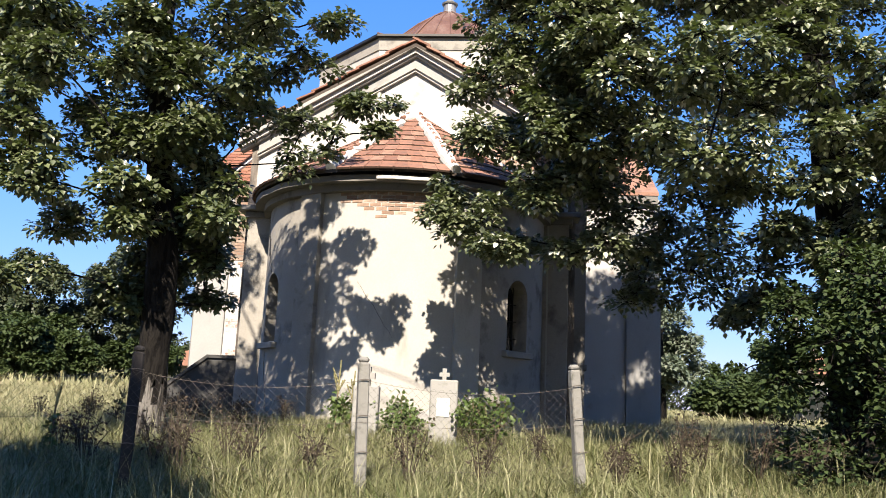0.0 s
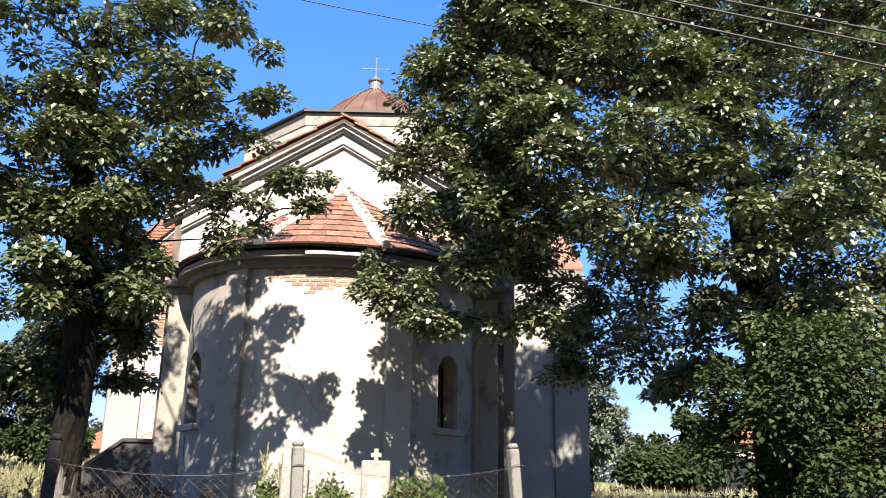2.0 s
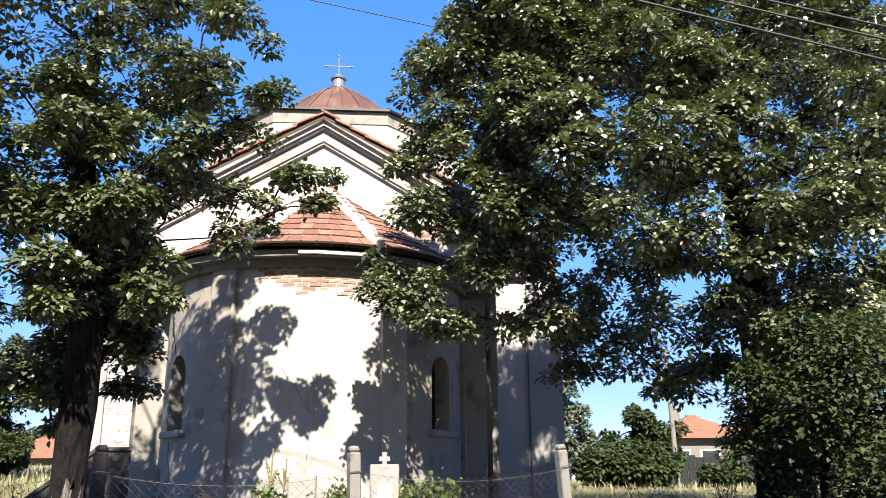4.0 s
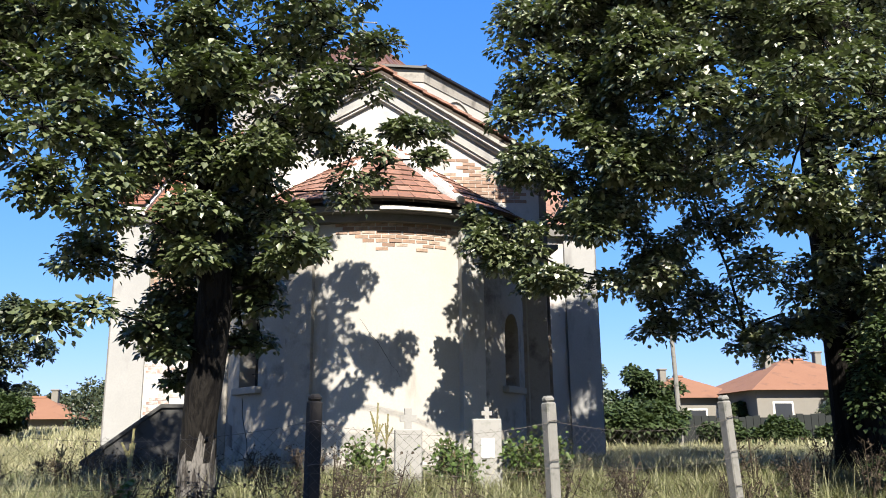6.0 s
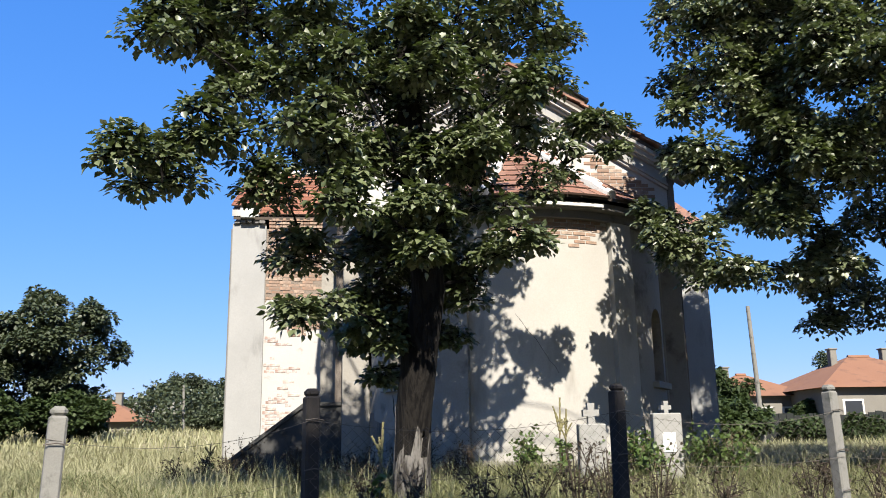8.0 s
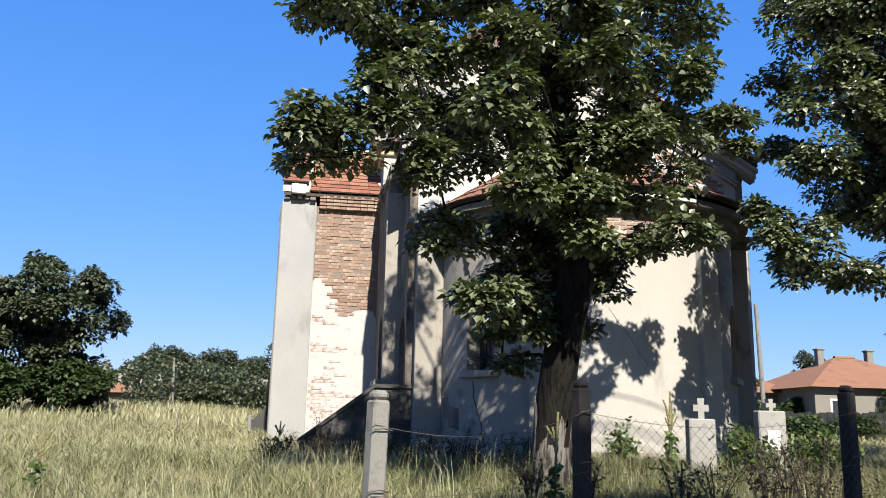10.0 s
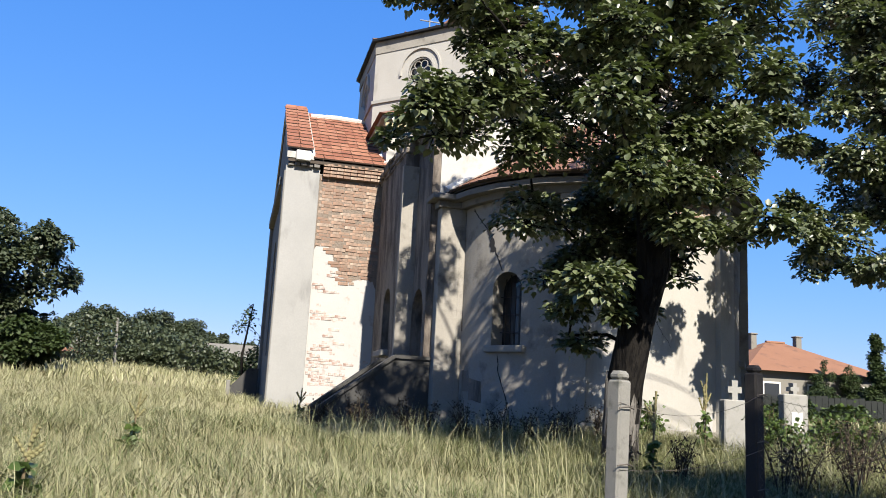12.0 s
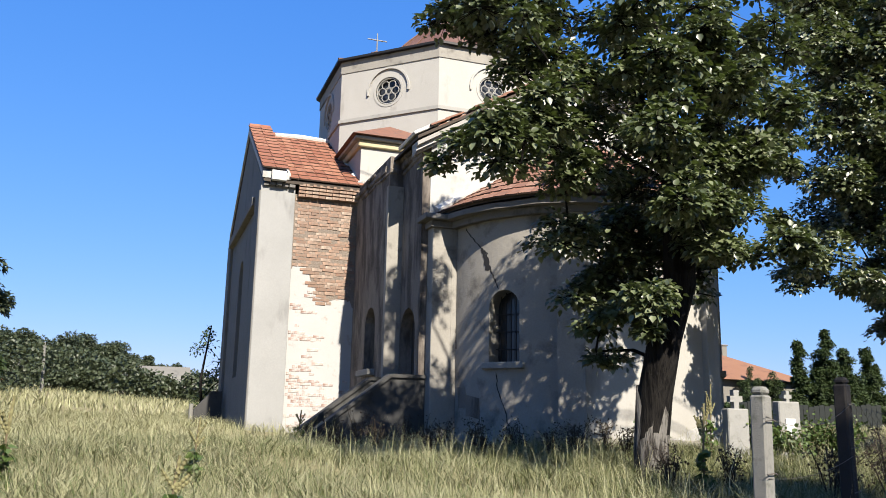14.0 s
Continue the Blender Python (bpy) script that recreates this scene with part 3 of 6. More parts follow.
# transept arms; the north one is a little shorter
for s in (-1, 1):
    def sx(x):
        return x if s < 0 else -4.78 - x

    xa, xb = sorted((sx(-7.94), sx(-5.72)))
    front = cp("transept_wall", box(xa, xb, 20.0, 20.5, 0.3, 6.30), BAREWALL, "lime-washed wall with plaster fallen from the bricks")
    cp("pilaster", box(*sorted((sx(-7.99), sx(-7.22))), 19.93, 20.06, 0.3, 6.42, 0.01), CEMENT, "smooth grey cement pilaster")
    gp = [(20.0, 0.3), (27.0, 0.3), (27.0, 6.5), (23.5, 8.62), (20.0, 6.5)]
    g = cp("transept_gable", prism(gp, 0.5, "yz", min(sx(-7.94), sx(-7.44))), GABLESHADE, "rendered gable wall with its shade in the grey")
    carve(g, [prism([(23.5 + y, 2.3 + z) for y, z in arch(0.9, 3.0)], 0.8, "yz", min(sx(-8.3), sx(-7.5)))])
    for y0, y1 in ((19.94, 20.75), (26.25, 27.06)):
        cp("pilaster", box(*sorted((sx(-8.02), sx(-7.90))), y0, y1, 0.3, 6.3, 0.01), GABLESHADE)
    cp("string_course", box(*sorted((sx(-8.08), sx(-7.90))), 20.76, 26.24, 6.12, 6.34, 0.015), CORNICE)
    cp("transept_wall", box(xa, xb, 26.5, 27.0, 0.3, 6.5), CEMENT)
    # saddle roof with its ridge across the building
    bm = bmesh.new()
    x0, x1 = sorted((sx(-7.96), sx(-5.6)))
    prof = [(19.80, 6.56), (23.5, 8.76), (27.2, 6.56), (27.2, 6.48), (23.5, 8.66), (19.80, 6.48)]
    A = [bm.verts.new((x0, y, z)) for y, z in prof]
    B = [bm.verts.new((x1, y, z)) for y, z in prof]
    bm.faces.new(A)
    bm.faces.new(B[::-1])
    for i in range(6):
        bm.faces.new((A[i], B[i], B[(i + 1) % 6], A[(i + 1) % 6]))
    bmesh.ops.recalc_face_normals(bm, faces=bm.faces)
    r = cp("transept_roof", bm, OLDTILE if s > 0 else DARKWOOD, "bright orange interlocking tiles")
    if s < 0:
        transept_roof, transept_front = r, front
        # raised verge over the gable, with its boxed foot
        k = 2.44 / 3.7
        vb = prism([(19.78, 6.56), (23.5, 8.76), (27.2, 6.56), (27.2, 6.70), (23.5, 8.92), (19.78, 6.70)], 0.62, "yz", -7.99)
        cp("verge", vb, WHITE, "raised verge over the gable")
        cp("verge_foot", box(-7.80, -7.46, 19.68, 19.96, 6.50, 6.72, 0.015), WHITEPAINT, "white sheet-metal boxing", wobble=0.03)
        for k in range(5):
            cp("broken_corbel", box(-7.96 + 0.15 * k, -7.83 + 0.15 * k, 19.84 - 0.03 * (k * 7 % 3), 20.0, 6.40, 6.47 + 0.012 * (k * 5 % 4), 0.01), CORNICE, "", wobble=0.03)
        cp("ridge_mortar", tube([(-7.3, 23.42, 8.80), (-6.6, 23.40, 8.815), (-5.7, 23.42, 8.80)], [0.06, 0.075, 0.06], 7), MORTAR, "white mortar along the ridge")
        cp("valley_mortar", tube([(-5.70 + 0.05 * math.sin(k * 2.3), 19.95 + 0.32 * k, 6.66 + 0.19 * k) for k in range(8)], [0.11, 0.06, 0.09, 0.05, 0.05, 0.1, 0.12, 0.07], 7), MORTAR, "crumbled white mortar beside the block")
    else:
        cp("corbel", box(xa, xb, 19.82, 20.05, 6.28, 6.5), CORNICE, "", wobble=0.02)


# crossing block under the drum
cp("crossing_block", box(-5.72, 2 * XC + 5.72, 20.03, 27.0, 5.5, 7.9), DRUMWALL, "square white block under the drum")
cp("crossing_cornice", box(-5.80, 2 * XC + 5.80, 19.95, 27.08, 7.62, 7.78, 0.02), OCHRE, "ochre painted cornice")
cp("crossing_cornice", box(-5.90, 2 * XC + 5.90, 19.85, 27.18, 7.78, 7.86, 0.02), LIGHTCORNICE)
bm = bmesh.new()
DCY = 23.5
lo = [bm.verts.new((XC + x, DCY + y, 7.87)) for x, y in ((-3.72, -3.74), (3.72, -3.74), (3.72, 3.74), (-3.72, 3.74))]
hi = [bm.verts.new((XC + x, DCY + y, 8.58)) for x, y in ((-2.5, -2.5), (2.5, -2.5), (2.5, 2.5), (-2.5, 2.5))]
for i in range(4):
    bm.faces.new((lo[i], lo[(i + 1) % 4], hi[(i + 1) % 4], hi[i]))
bm.faces.new(lo[::-1])
bm.faces.new(hi)
cp("crossing_roof", bm, OLDTILE, "worn tiles sloping up to the drum")

XD = -2.38                              # axis of the drum
# octagonal drum


def octagon(r, z0, z1, top_r=None):
    bm = bmesh.new()
    a = [radians(22.5 + 45 * i) for i in range(8)]
    lo = [bm.verts.new((XD + r * math.cos(t), DCY + r * math.sin(t), z0)) for t in a]
    q = top_r if top_r is not None else r
    hi = [bm.verts.new((XD + q * math.cos(t), DCY + q * math.sin(t), z1)) for t in a]
    for i in range(8):
        bm.faces.new((lo[i], lo[(i + 1) % 8], hi[(i + 1) % 8], hi[i]))
    bm.faces.new(lo[::-1])
    bm.faces.new(hi)
    return bm


DR = 3.74
drum = cp("drum", octagon(DR, 8.0, 10.6), DRUMWALL, "octagonal cream drum with round windows")
AP = DR * math.cos(radians(22.5))


def on_drum(a):
    return Matrix.Translation((XD, DCY, 0)) @ Matrix.Rotation(radians(a), 4, "Z")


def disc(r, n=28):
    return [(r * math.cos(2 * math.pi * i / n), r * math.sin(2 * math.pi * i / n)) for i in range(n)]


OZ = 9.56
cuts = []
for a in (-90, -45, 0, 45, 90):
    bm = prism([(x, z + OZ) for x, z in disc(0.37)], 0.5, "xz", -AP - 0.1)
    bmesh.ops.transform(bm, matrix=on_drum(a), verts=bm.verts)
    cuts.append(bm)
carve(drum, cuts)
for a in (-90, -45, 0, 45, 90):
    rim = bmesh.new()
    for r0, r1, dep in ((0.37, 0.43, 0.012),):
        n = 28
        ring = [[rim.verts.new((r * math.cos(2 * math.pi * i / n), -AP - d, OZ + r * math.sin(2 * math.pi * i / n))) for r, d in ((r0, -0.1), (r0, dep), (r1, dep), (r1, -0.1))] for i in range(n)]
        for i in range(n):
            for k in range(3):
                rim.faces.new((ring[i][k], ring[i][k + 1], ring[(i + 1) % n][k + 1], ring[(i + 1) % n][k]))
    bmesh.ops.transform(rim, matrix=on_drum(a), verts=rim.verts)
    cp("oculus_frame", rim, DRUMWALL)
    hood = bmesh.new()
    n = 18
    ring = [[hood.verts.new((r * math.cos(t), -AP - d, OZ + 0.02 + r * math.sin(t))) for r, d in ((0.57, -0.05), (0.57, 0.045), (0.62, 0.045), (0.62, -0.05))] for t in [radians(-8 + 196 * i / n) for i in range(n + 1)]]
    for p, q in zip(ring, ring[1:]):
        for k in range(3):
            hood.faces.new((p[k], p[k + 1], q[k + 1], q[k]))
    bmesh.ops.transform(hood, matrix=on_drum(a), verts=hood.verts)
    cp("hood_moulding", hood, DRUMWALL)
    rose = []
    for k in range(6):
        c = (0.19 * math.cos(k * math.pi / 3), 0.19 * math.sin(k * math.pi / 3))
        rose.append(tube([(c[0] + 0.105 * math.cos(t), -AP + 0.02, OZ + c[1] + 0.105 * math.sin(t)) for t in [2 * math.pi * i / 10 for i in range(11)]], [0.014] * 11, 5))
    rose.append(tube([(0.07 * math.cos(t), -AP + 0.02, OZ + 0.07 * math.sin(t)) for t in [2 * math.pi * i / 10 for i in range(11)]], [0.014] * 11, 5))
    rose.append(tube([(0.345 * math.cos(t), -AP + 0.02, OZ + 0.345 * math.sin(t)) for t in [2 * math.pi * i / 20 for i in range(21)]], [0.016] * 21, 5))
    for bm in rose:
        bmesh.ops.transform(bm, matrix=on_drum(a), verts=bm.verts)
    rosette = cp("rosette", rose.pop(), LIGHTCORNICE, "pale rosette tracery")
    for bm in rose:
        part("ring", bm, LIGHTCORNICE, rosette)
    bm = prism([(x, z + OZ) for x, z in disc(0.36)], 0.02, "xz", -AP + 0.12)
    bmesh.ops.transform(bm, matrix=on_drum(a), verts=bm.verts)
    cp("oculus_pane", bm, GLASS)
cp("drum_base", octagon(DR + 0.05, 8.86, 8.95), LIGHTCORNICE, "", wobble=0.012)
cp("drum_cornice", octagon(DR + 0.025, 10.24, 10.57), GREYPLASTER, "grey bare band under the eave", wobble=0.012)
cp("drum_eave", octagon(DR + 0.14, 10.57, 10.63), IRON, "dark metal eave")
# low skirt and a small rounded dome, all in sheet metal
DOME = ((DR + 0.13, 10.63), (2.6, 10.98), (2.0, 11.38), (1.45, 11.95), (0.95, 12.42), (0.5, 12.74), (0.22, 12.90))


def dome_shell():
    bm = bmesh.new()
    rings = [[bm.verts.new((XD + r * math.cos(radians(22.5 + 45 * i)), DCY + r * math.sin(radians(22.5 + 45 * i)), z)) for i in range(8)] for r, z in DOME]
    for p, q in zip(rings, rings[1:]):
        for i in range(8):
            bm.faces.new((p[i], p[(i + 1) % 8], q[(i + 1) % 8], q[i]))
    bm.faces.new(rings[-1])
    bm.faces.new(rings[0][::-1])
    return bm


dome = cp("drum_roof", dome_shell(), RUST, "rusty sheet-metal roof with standing seams")
for i in range(24):
    t = radians(22.5 + 15 * i)
    k = math.cos(radians(22.5)) / math.cos(((t - radians(22.5)) % radians(45)) - radians(22.5))
    cp("seam", tube([(XD + r * k * math.cos(t), DCY + r * k * math.sin(t), z + 0.012) for r, z in DOME], [0.02 if i % 3 else 0.032] * len(DOME), 5), RUST)
lantern = []
for r0, z0, r1, z1 in ((0.27, 12.86, 0.20, 12.98), (0.19, 12.98, 0.19, 13.20), (0.23, 13.20, 0.25, 13.24), (0.23, 13.24, 0.10, 13.36)):
    lantern.append(tube([(XD, DCY, z0), (XD, DCY, z1)], [r0, r1], 14))
cp("lantern", join(lantern), ZINC, "small zinc lantern on the dome")
cross = [tube([(XD, DCY, 13.3), (XD, DCY, 14.02)], [0.022, 0.022], 6), tube([(XD - 0.40, DCY, 13.66), (XD + 0.40, DCY, 13.66)], [0.02, 0.02], 6)]
for dx, dz in ((-0.4, 13.66), (0.4, 13.66), (0, 14.02)):
    bm = bmesh.new()
    bmesh.ops.create_icosphere(bm, subdivisions=1, radius=0.04, matrix=Matrix.Translation((XD + dx, DCY, dz)))
    cross.append(bm)
cp("cross", join(cross), ZINC, "plain metal cross on top")

# nave and west tower behind the drum
cp("nave_wall", box(-5.3, 0.6, 27.02, 31.0, 0.3, 6.6), CEMENT, "plain rendered nave wall")
cp("nave_roof", prism([(-5.6, 6.55), (XD, 8.5), (0.9, 6.55)], 4.0, "xz", 27.02), OLDTILE, "worn tiled nave roof")
cp("tower", box(XD - 1.15, XD + 1.15, 30.9, 33.2, 0.3, 14.55, 0.02), DRUMWALL, "tall square west tower")
tower_roof = bmesh.new()
bmesh.ops.create_cone(tower_roof, cap_ends=True, segments=4, radius1=1.85, radius2=0.1, depth=1.2, matrix=Matrix.Translation((XD, 32.05, 15.15)) @ Matrix.Rotation(radians(45), 4, "Z"))
cp("tower_roof", tower_roof, RUST, "rusty pyramid roof")
cp("cross", join([tube([(XD, 32.05, 15.6), (XD, 32.05, 16.55)], [0.03, 0.025], 6), tube([(XD - 0.4, 32.05, 16.25), (XD + 0.4, 32.05, 16.25)], [0.025, 0.025], 6)]), ZINC, "plain metal cross on the tower")

# white cement slab left on the broken eave
slab = bmesh.new()
add_box(slab, -5.80, -5.25, 15.66, 16.7, -0.03, 0.04, 0.01)
bmesh.ops.rotate(slab, verts=slab.verts, cent=(-5.4, 16.4, 0), matrix=Matrix.Rotation(radians(-29), 3, "Y"))
bmesh.ops.translate(slab, verts=slab.verts, vec=(0, 0, 6.74))
cp("eave_slab", slab, MORTAR, "loose white cement slab on the eave", wobble=0.03)


def crack(stops, wide, seed):
    """A jagged open crack down the curved wall."""
    r = random.Random(seed)
    pts = []
    for (a0, z0), (a1, z1) in zip(stops, stops[1:]):
        for i in range(5):
            f = i / 5
            pts.append((a0 + (a1 - a0) * f + r.uniform(-0.35, 0.35), z0 + (z1 - z0) * f + r.uniform(-0.012, 0.012)))
    pts.append(stops[-1])
    bm = bmesh.new()
    rows = []
    for i, (a, z) in enumerate(pts):
        w = wide * (0.25 + r.uniform(0.3, 1.0)) * (0.35 if i in (0, len(pts) - 1) else 1)
        rows.append([bm.verts.new(radial(a) @ Vector((o, -R - d, z))) for o, d in ((-w, 0.003), (w, 0.003), (w * 0.7, -0.02), (-w * 0.7, -0.02))])
    for p, q in zip(rows, rows[1:]):
        for k in range(4):
            bm.faces.new((p[k], q[k], q[(k + 1) % 4], p[(k + 1) % 4]))
    return cp("crack", bm, GLOOM, "dark jagged crack in the plaster")


crack([(-75.2, 4.74), (-74.9, 4.7), (-72.0, 4.57), (-67.1, 4.37), (-63.5, 4.21), (-62.4, 4.0), (-59.9, 3.77), (-57.8, 3.56)], 0.014, 1)
crack([(-66.0, 4.31), (-64.6, 4.20), (-63.4, 4.02), (-62.6, 3.9)], 0.045, 2)
crack([(-58.5, 2.15), (-57.6, 1.8), (-54.5, 1.5), (-52.5, 1.1)], 0.008, 3)
crack([(-9.5, 3.3), (0.5, 2.62), (4.0, 2.38)], 0.003, 4)
for a0, a1, z0, z1, sd in ((-80, -74, 1.55, 1.95, 5), (-74, -66, 1.4, 1.75, 6), (14, 23, 1.05, 1.3, 7), (4, 12, 0.95, 1.15, 8), (-86, -80, 2.6, 3.3, 9)):
    scar = cp("plaster_scar", arc_band(R - 0.03, R + 0.006, z0, z1, a0, a1, 8, XC, CY), SIDEWALL if a0 < 0 else BAREWALL, "patch of fallen plaster")
    rough_edges(scar, 0.09, sd)
    for v in scar.data.vertices:
        q = Vector((v.co.x - XC, v.co.y - CY, 0))
        q = q.normalized() * min(q.length, R + 0.008)
        v.co.x, v.co.y = XC + q.x, CY + q.y

# stairs up to the side door, between two stone cheeks
stairs = thing("stone_stairs", "worn stone stairs with sloping side walls, tree shade in their dark colour", "stairs", at=(-6.3, 16.6, 0.9))
inv = stairs.matrix_basis.inverted()
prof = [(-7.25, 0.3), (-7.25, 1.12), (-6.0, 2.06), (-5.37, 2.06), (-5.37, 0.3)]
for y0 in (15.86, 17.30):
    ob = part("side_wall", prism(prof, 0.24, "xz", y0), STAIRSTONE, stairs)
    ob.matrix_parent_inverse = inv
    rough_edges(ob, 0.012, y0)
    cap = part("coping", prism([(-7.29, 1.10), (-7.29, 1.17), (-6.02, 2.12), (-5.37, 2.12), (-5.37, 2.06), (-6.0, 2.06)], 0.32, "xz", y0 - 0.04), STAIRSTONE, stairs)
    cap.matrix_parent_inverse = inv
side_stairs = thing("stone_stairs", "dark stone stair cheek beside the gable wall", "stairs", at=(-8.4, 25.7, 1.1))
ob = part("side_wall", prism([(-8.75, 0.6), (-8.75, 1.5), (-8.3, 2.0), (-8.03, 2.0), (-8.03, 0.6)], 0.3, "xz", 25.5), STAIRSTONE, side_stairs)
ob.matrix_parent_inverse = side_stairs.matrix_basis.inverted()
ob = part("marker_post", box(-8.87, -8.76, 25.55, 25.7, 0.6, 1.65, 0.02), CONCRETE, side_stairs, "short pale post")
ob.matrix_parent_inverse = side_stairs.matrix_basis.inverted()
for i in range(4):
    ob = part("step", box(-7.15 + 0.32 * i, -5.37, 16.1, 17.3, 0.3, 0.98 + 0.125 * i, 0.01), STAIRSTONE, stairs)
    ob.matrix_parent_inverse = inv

# ---------------------------------------------------------------- trees and bushes


def leaf_cloud(centres, ways, size, rng, spread=0.6, droop=0.5, faces=None, wild=0.42):
    """Folded leaves (two quads each) at the given places, hanging a little, each turned its own way."""
    n = len(centres)
    s = size * rng.uniform(0.65, 1.25, n)[:, None]
    d = ways + rng.normal(0, spread, (n, 3))
    d[:, 2] -= droop
    d /= np.linalg.norm(d, axis=1, keepdims=True) + 1e-9
    up = rng.normal(0, wild, (n, 3))
    up[:, 2] += 0.55
    if faces is not None:
        up += faces * 1.1
        up[:, 1] -= 0.35
    side = np.cross(d, up)
    side /= np.linalg.norm(side, axis=1, keepdims=True) + 1e-9
    nrm = np.cross(side, d)
    w, fold = 0.42, 0.16
    base, tip = centres, centres + d * s
    mid = centres + d * s * 0.42
    l = mid + side * s * w + nrm * s * fold
    r = mid - side * s * w + nrm * s * fold
    l2 = centres + d * s * 0.06 + side * s * w * 0.62 + nrm * s * fold * 0.5
    r2 = centres + d * s * 0.06 - side * s * w * 0.62 + nrm * s * fold * 0.5
    v = np.stack([base, l2, l, tip, r, r2], 1).reshape(-1, 3)
    i = np.arange(n)[:, None] * 6
    f = np.concatenate([i + np.array([0, 3, 2, 1]), i + np.array([0, 5, 4, 3])])
    return v, f


def spray(centre, radii, clumps, per, rng, flat, size=1.0):
    """One bough: flat drooping clumps of leaves. Gives leaf places, their ways, their facing, and the twigs' ends."""
    c, r = np.array(centre), np.array(radii)
    u = rng.normal(0, 1, (clumps, 3))
    u /= np.linalg.norm(u, axis=1, keepdims=True)
    mid = c + u * r * rng.uniform(0.25, 0.75, (clumps, 1))
    rho = (0.26 * np.mean(r) + 0.14) * size * rng.uniform(0.7, 1.3, (clumps, 1, 1))
    w = rng.normal(0, 1, (clumps, per, 3))
    w /= np.linalg.norm(w, axis=-1, keepdims=True)
    flip = rng.uniform(0, 1, (clumps, per)) < 0.8
    w[..., 2] = np.where(flip, np.abs(w[..., 2]), w[..., 2])
    q = w * rho * rng.uniform(0.25, 1.0, (clumps, per, 1)) ** 0.3
    q[..., 2] *= flat
    q[..., 2] -= 0.35 * (q[..., 0] ** 2 + q[..., 1] ** 2) / rho[..., 0]
    p = mid[:, None] + q + rng.normal(0, 0.03, q.shape)
    face = w.copy()
    face[..., 2] += 0.3
    way = w.copy()
    way[..., 2] -= 0.25
    k = max(2, per // 12)
    st = np.concatenate([np.repeat(c[None], clumps, 0), np.repeat(mid, k, 0)])
    en = np.concatenate([mid, p[:, :k].reshape(-1, 3)])
    return p.reshape(-1, 3), way.reshape(-1, 3), face.reshape(-1, 3), st, en


def twig_mesh(name, st, en, thick):
    """Straight three-sided twigs, fast."""
    d = en - st
    d /= np.linalg.norm(d, axis=1, keepdims=True) + 1e-9
    a = np.cross(d, np.array([0.31, 0.77, 0.55]))
    a /= np.linalg.norm(a, axis=1, keepdims=True) + 1e-9
    b = np.cross(d, a)
    ring = [a, -0.5 * a + 0.87 * b, -0.5 * a - 0.87 * b]
    v = np.stack([st + k * thick for k in ring] + [en + k * thick * 0.45 for k in ring], 1).reshape(-1, 3)
    i = np.arange(len(st))[:, None] * 6
    f = np.concatenate([i + np.array(q) for q in ((0, 1, 4, 3), (1, 2, 5, 4), (2, 0, 3, 5))])
    return raw_mesh(name, v, f)


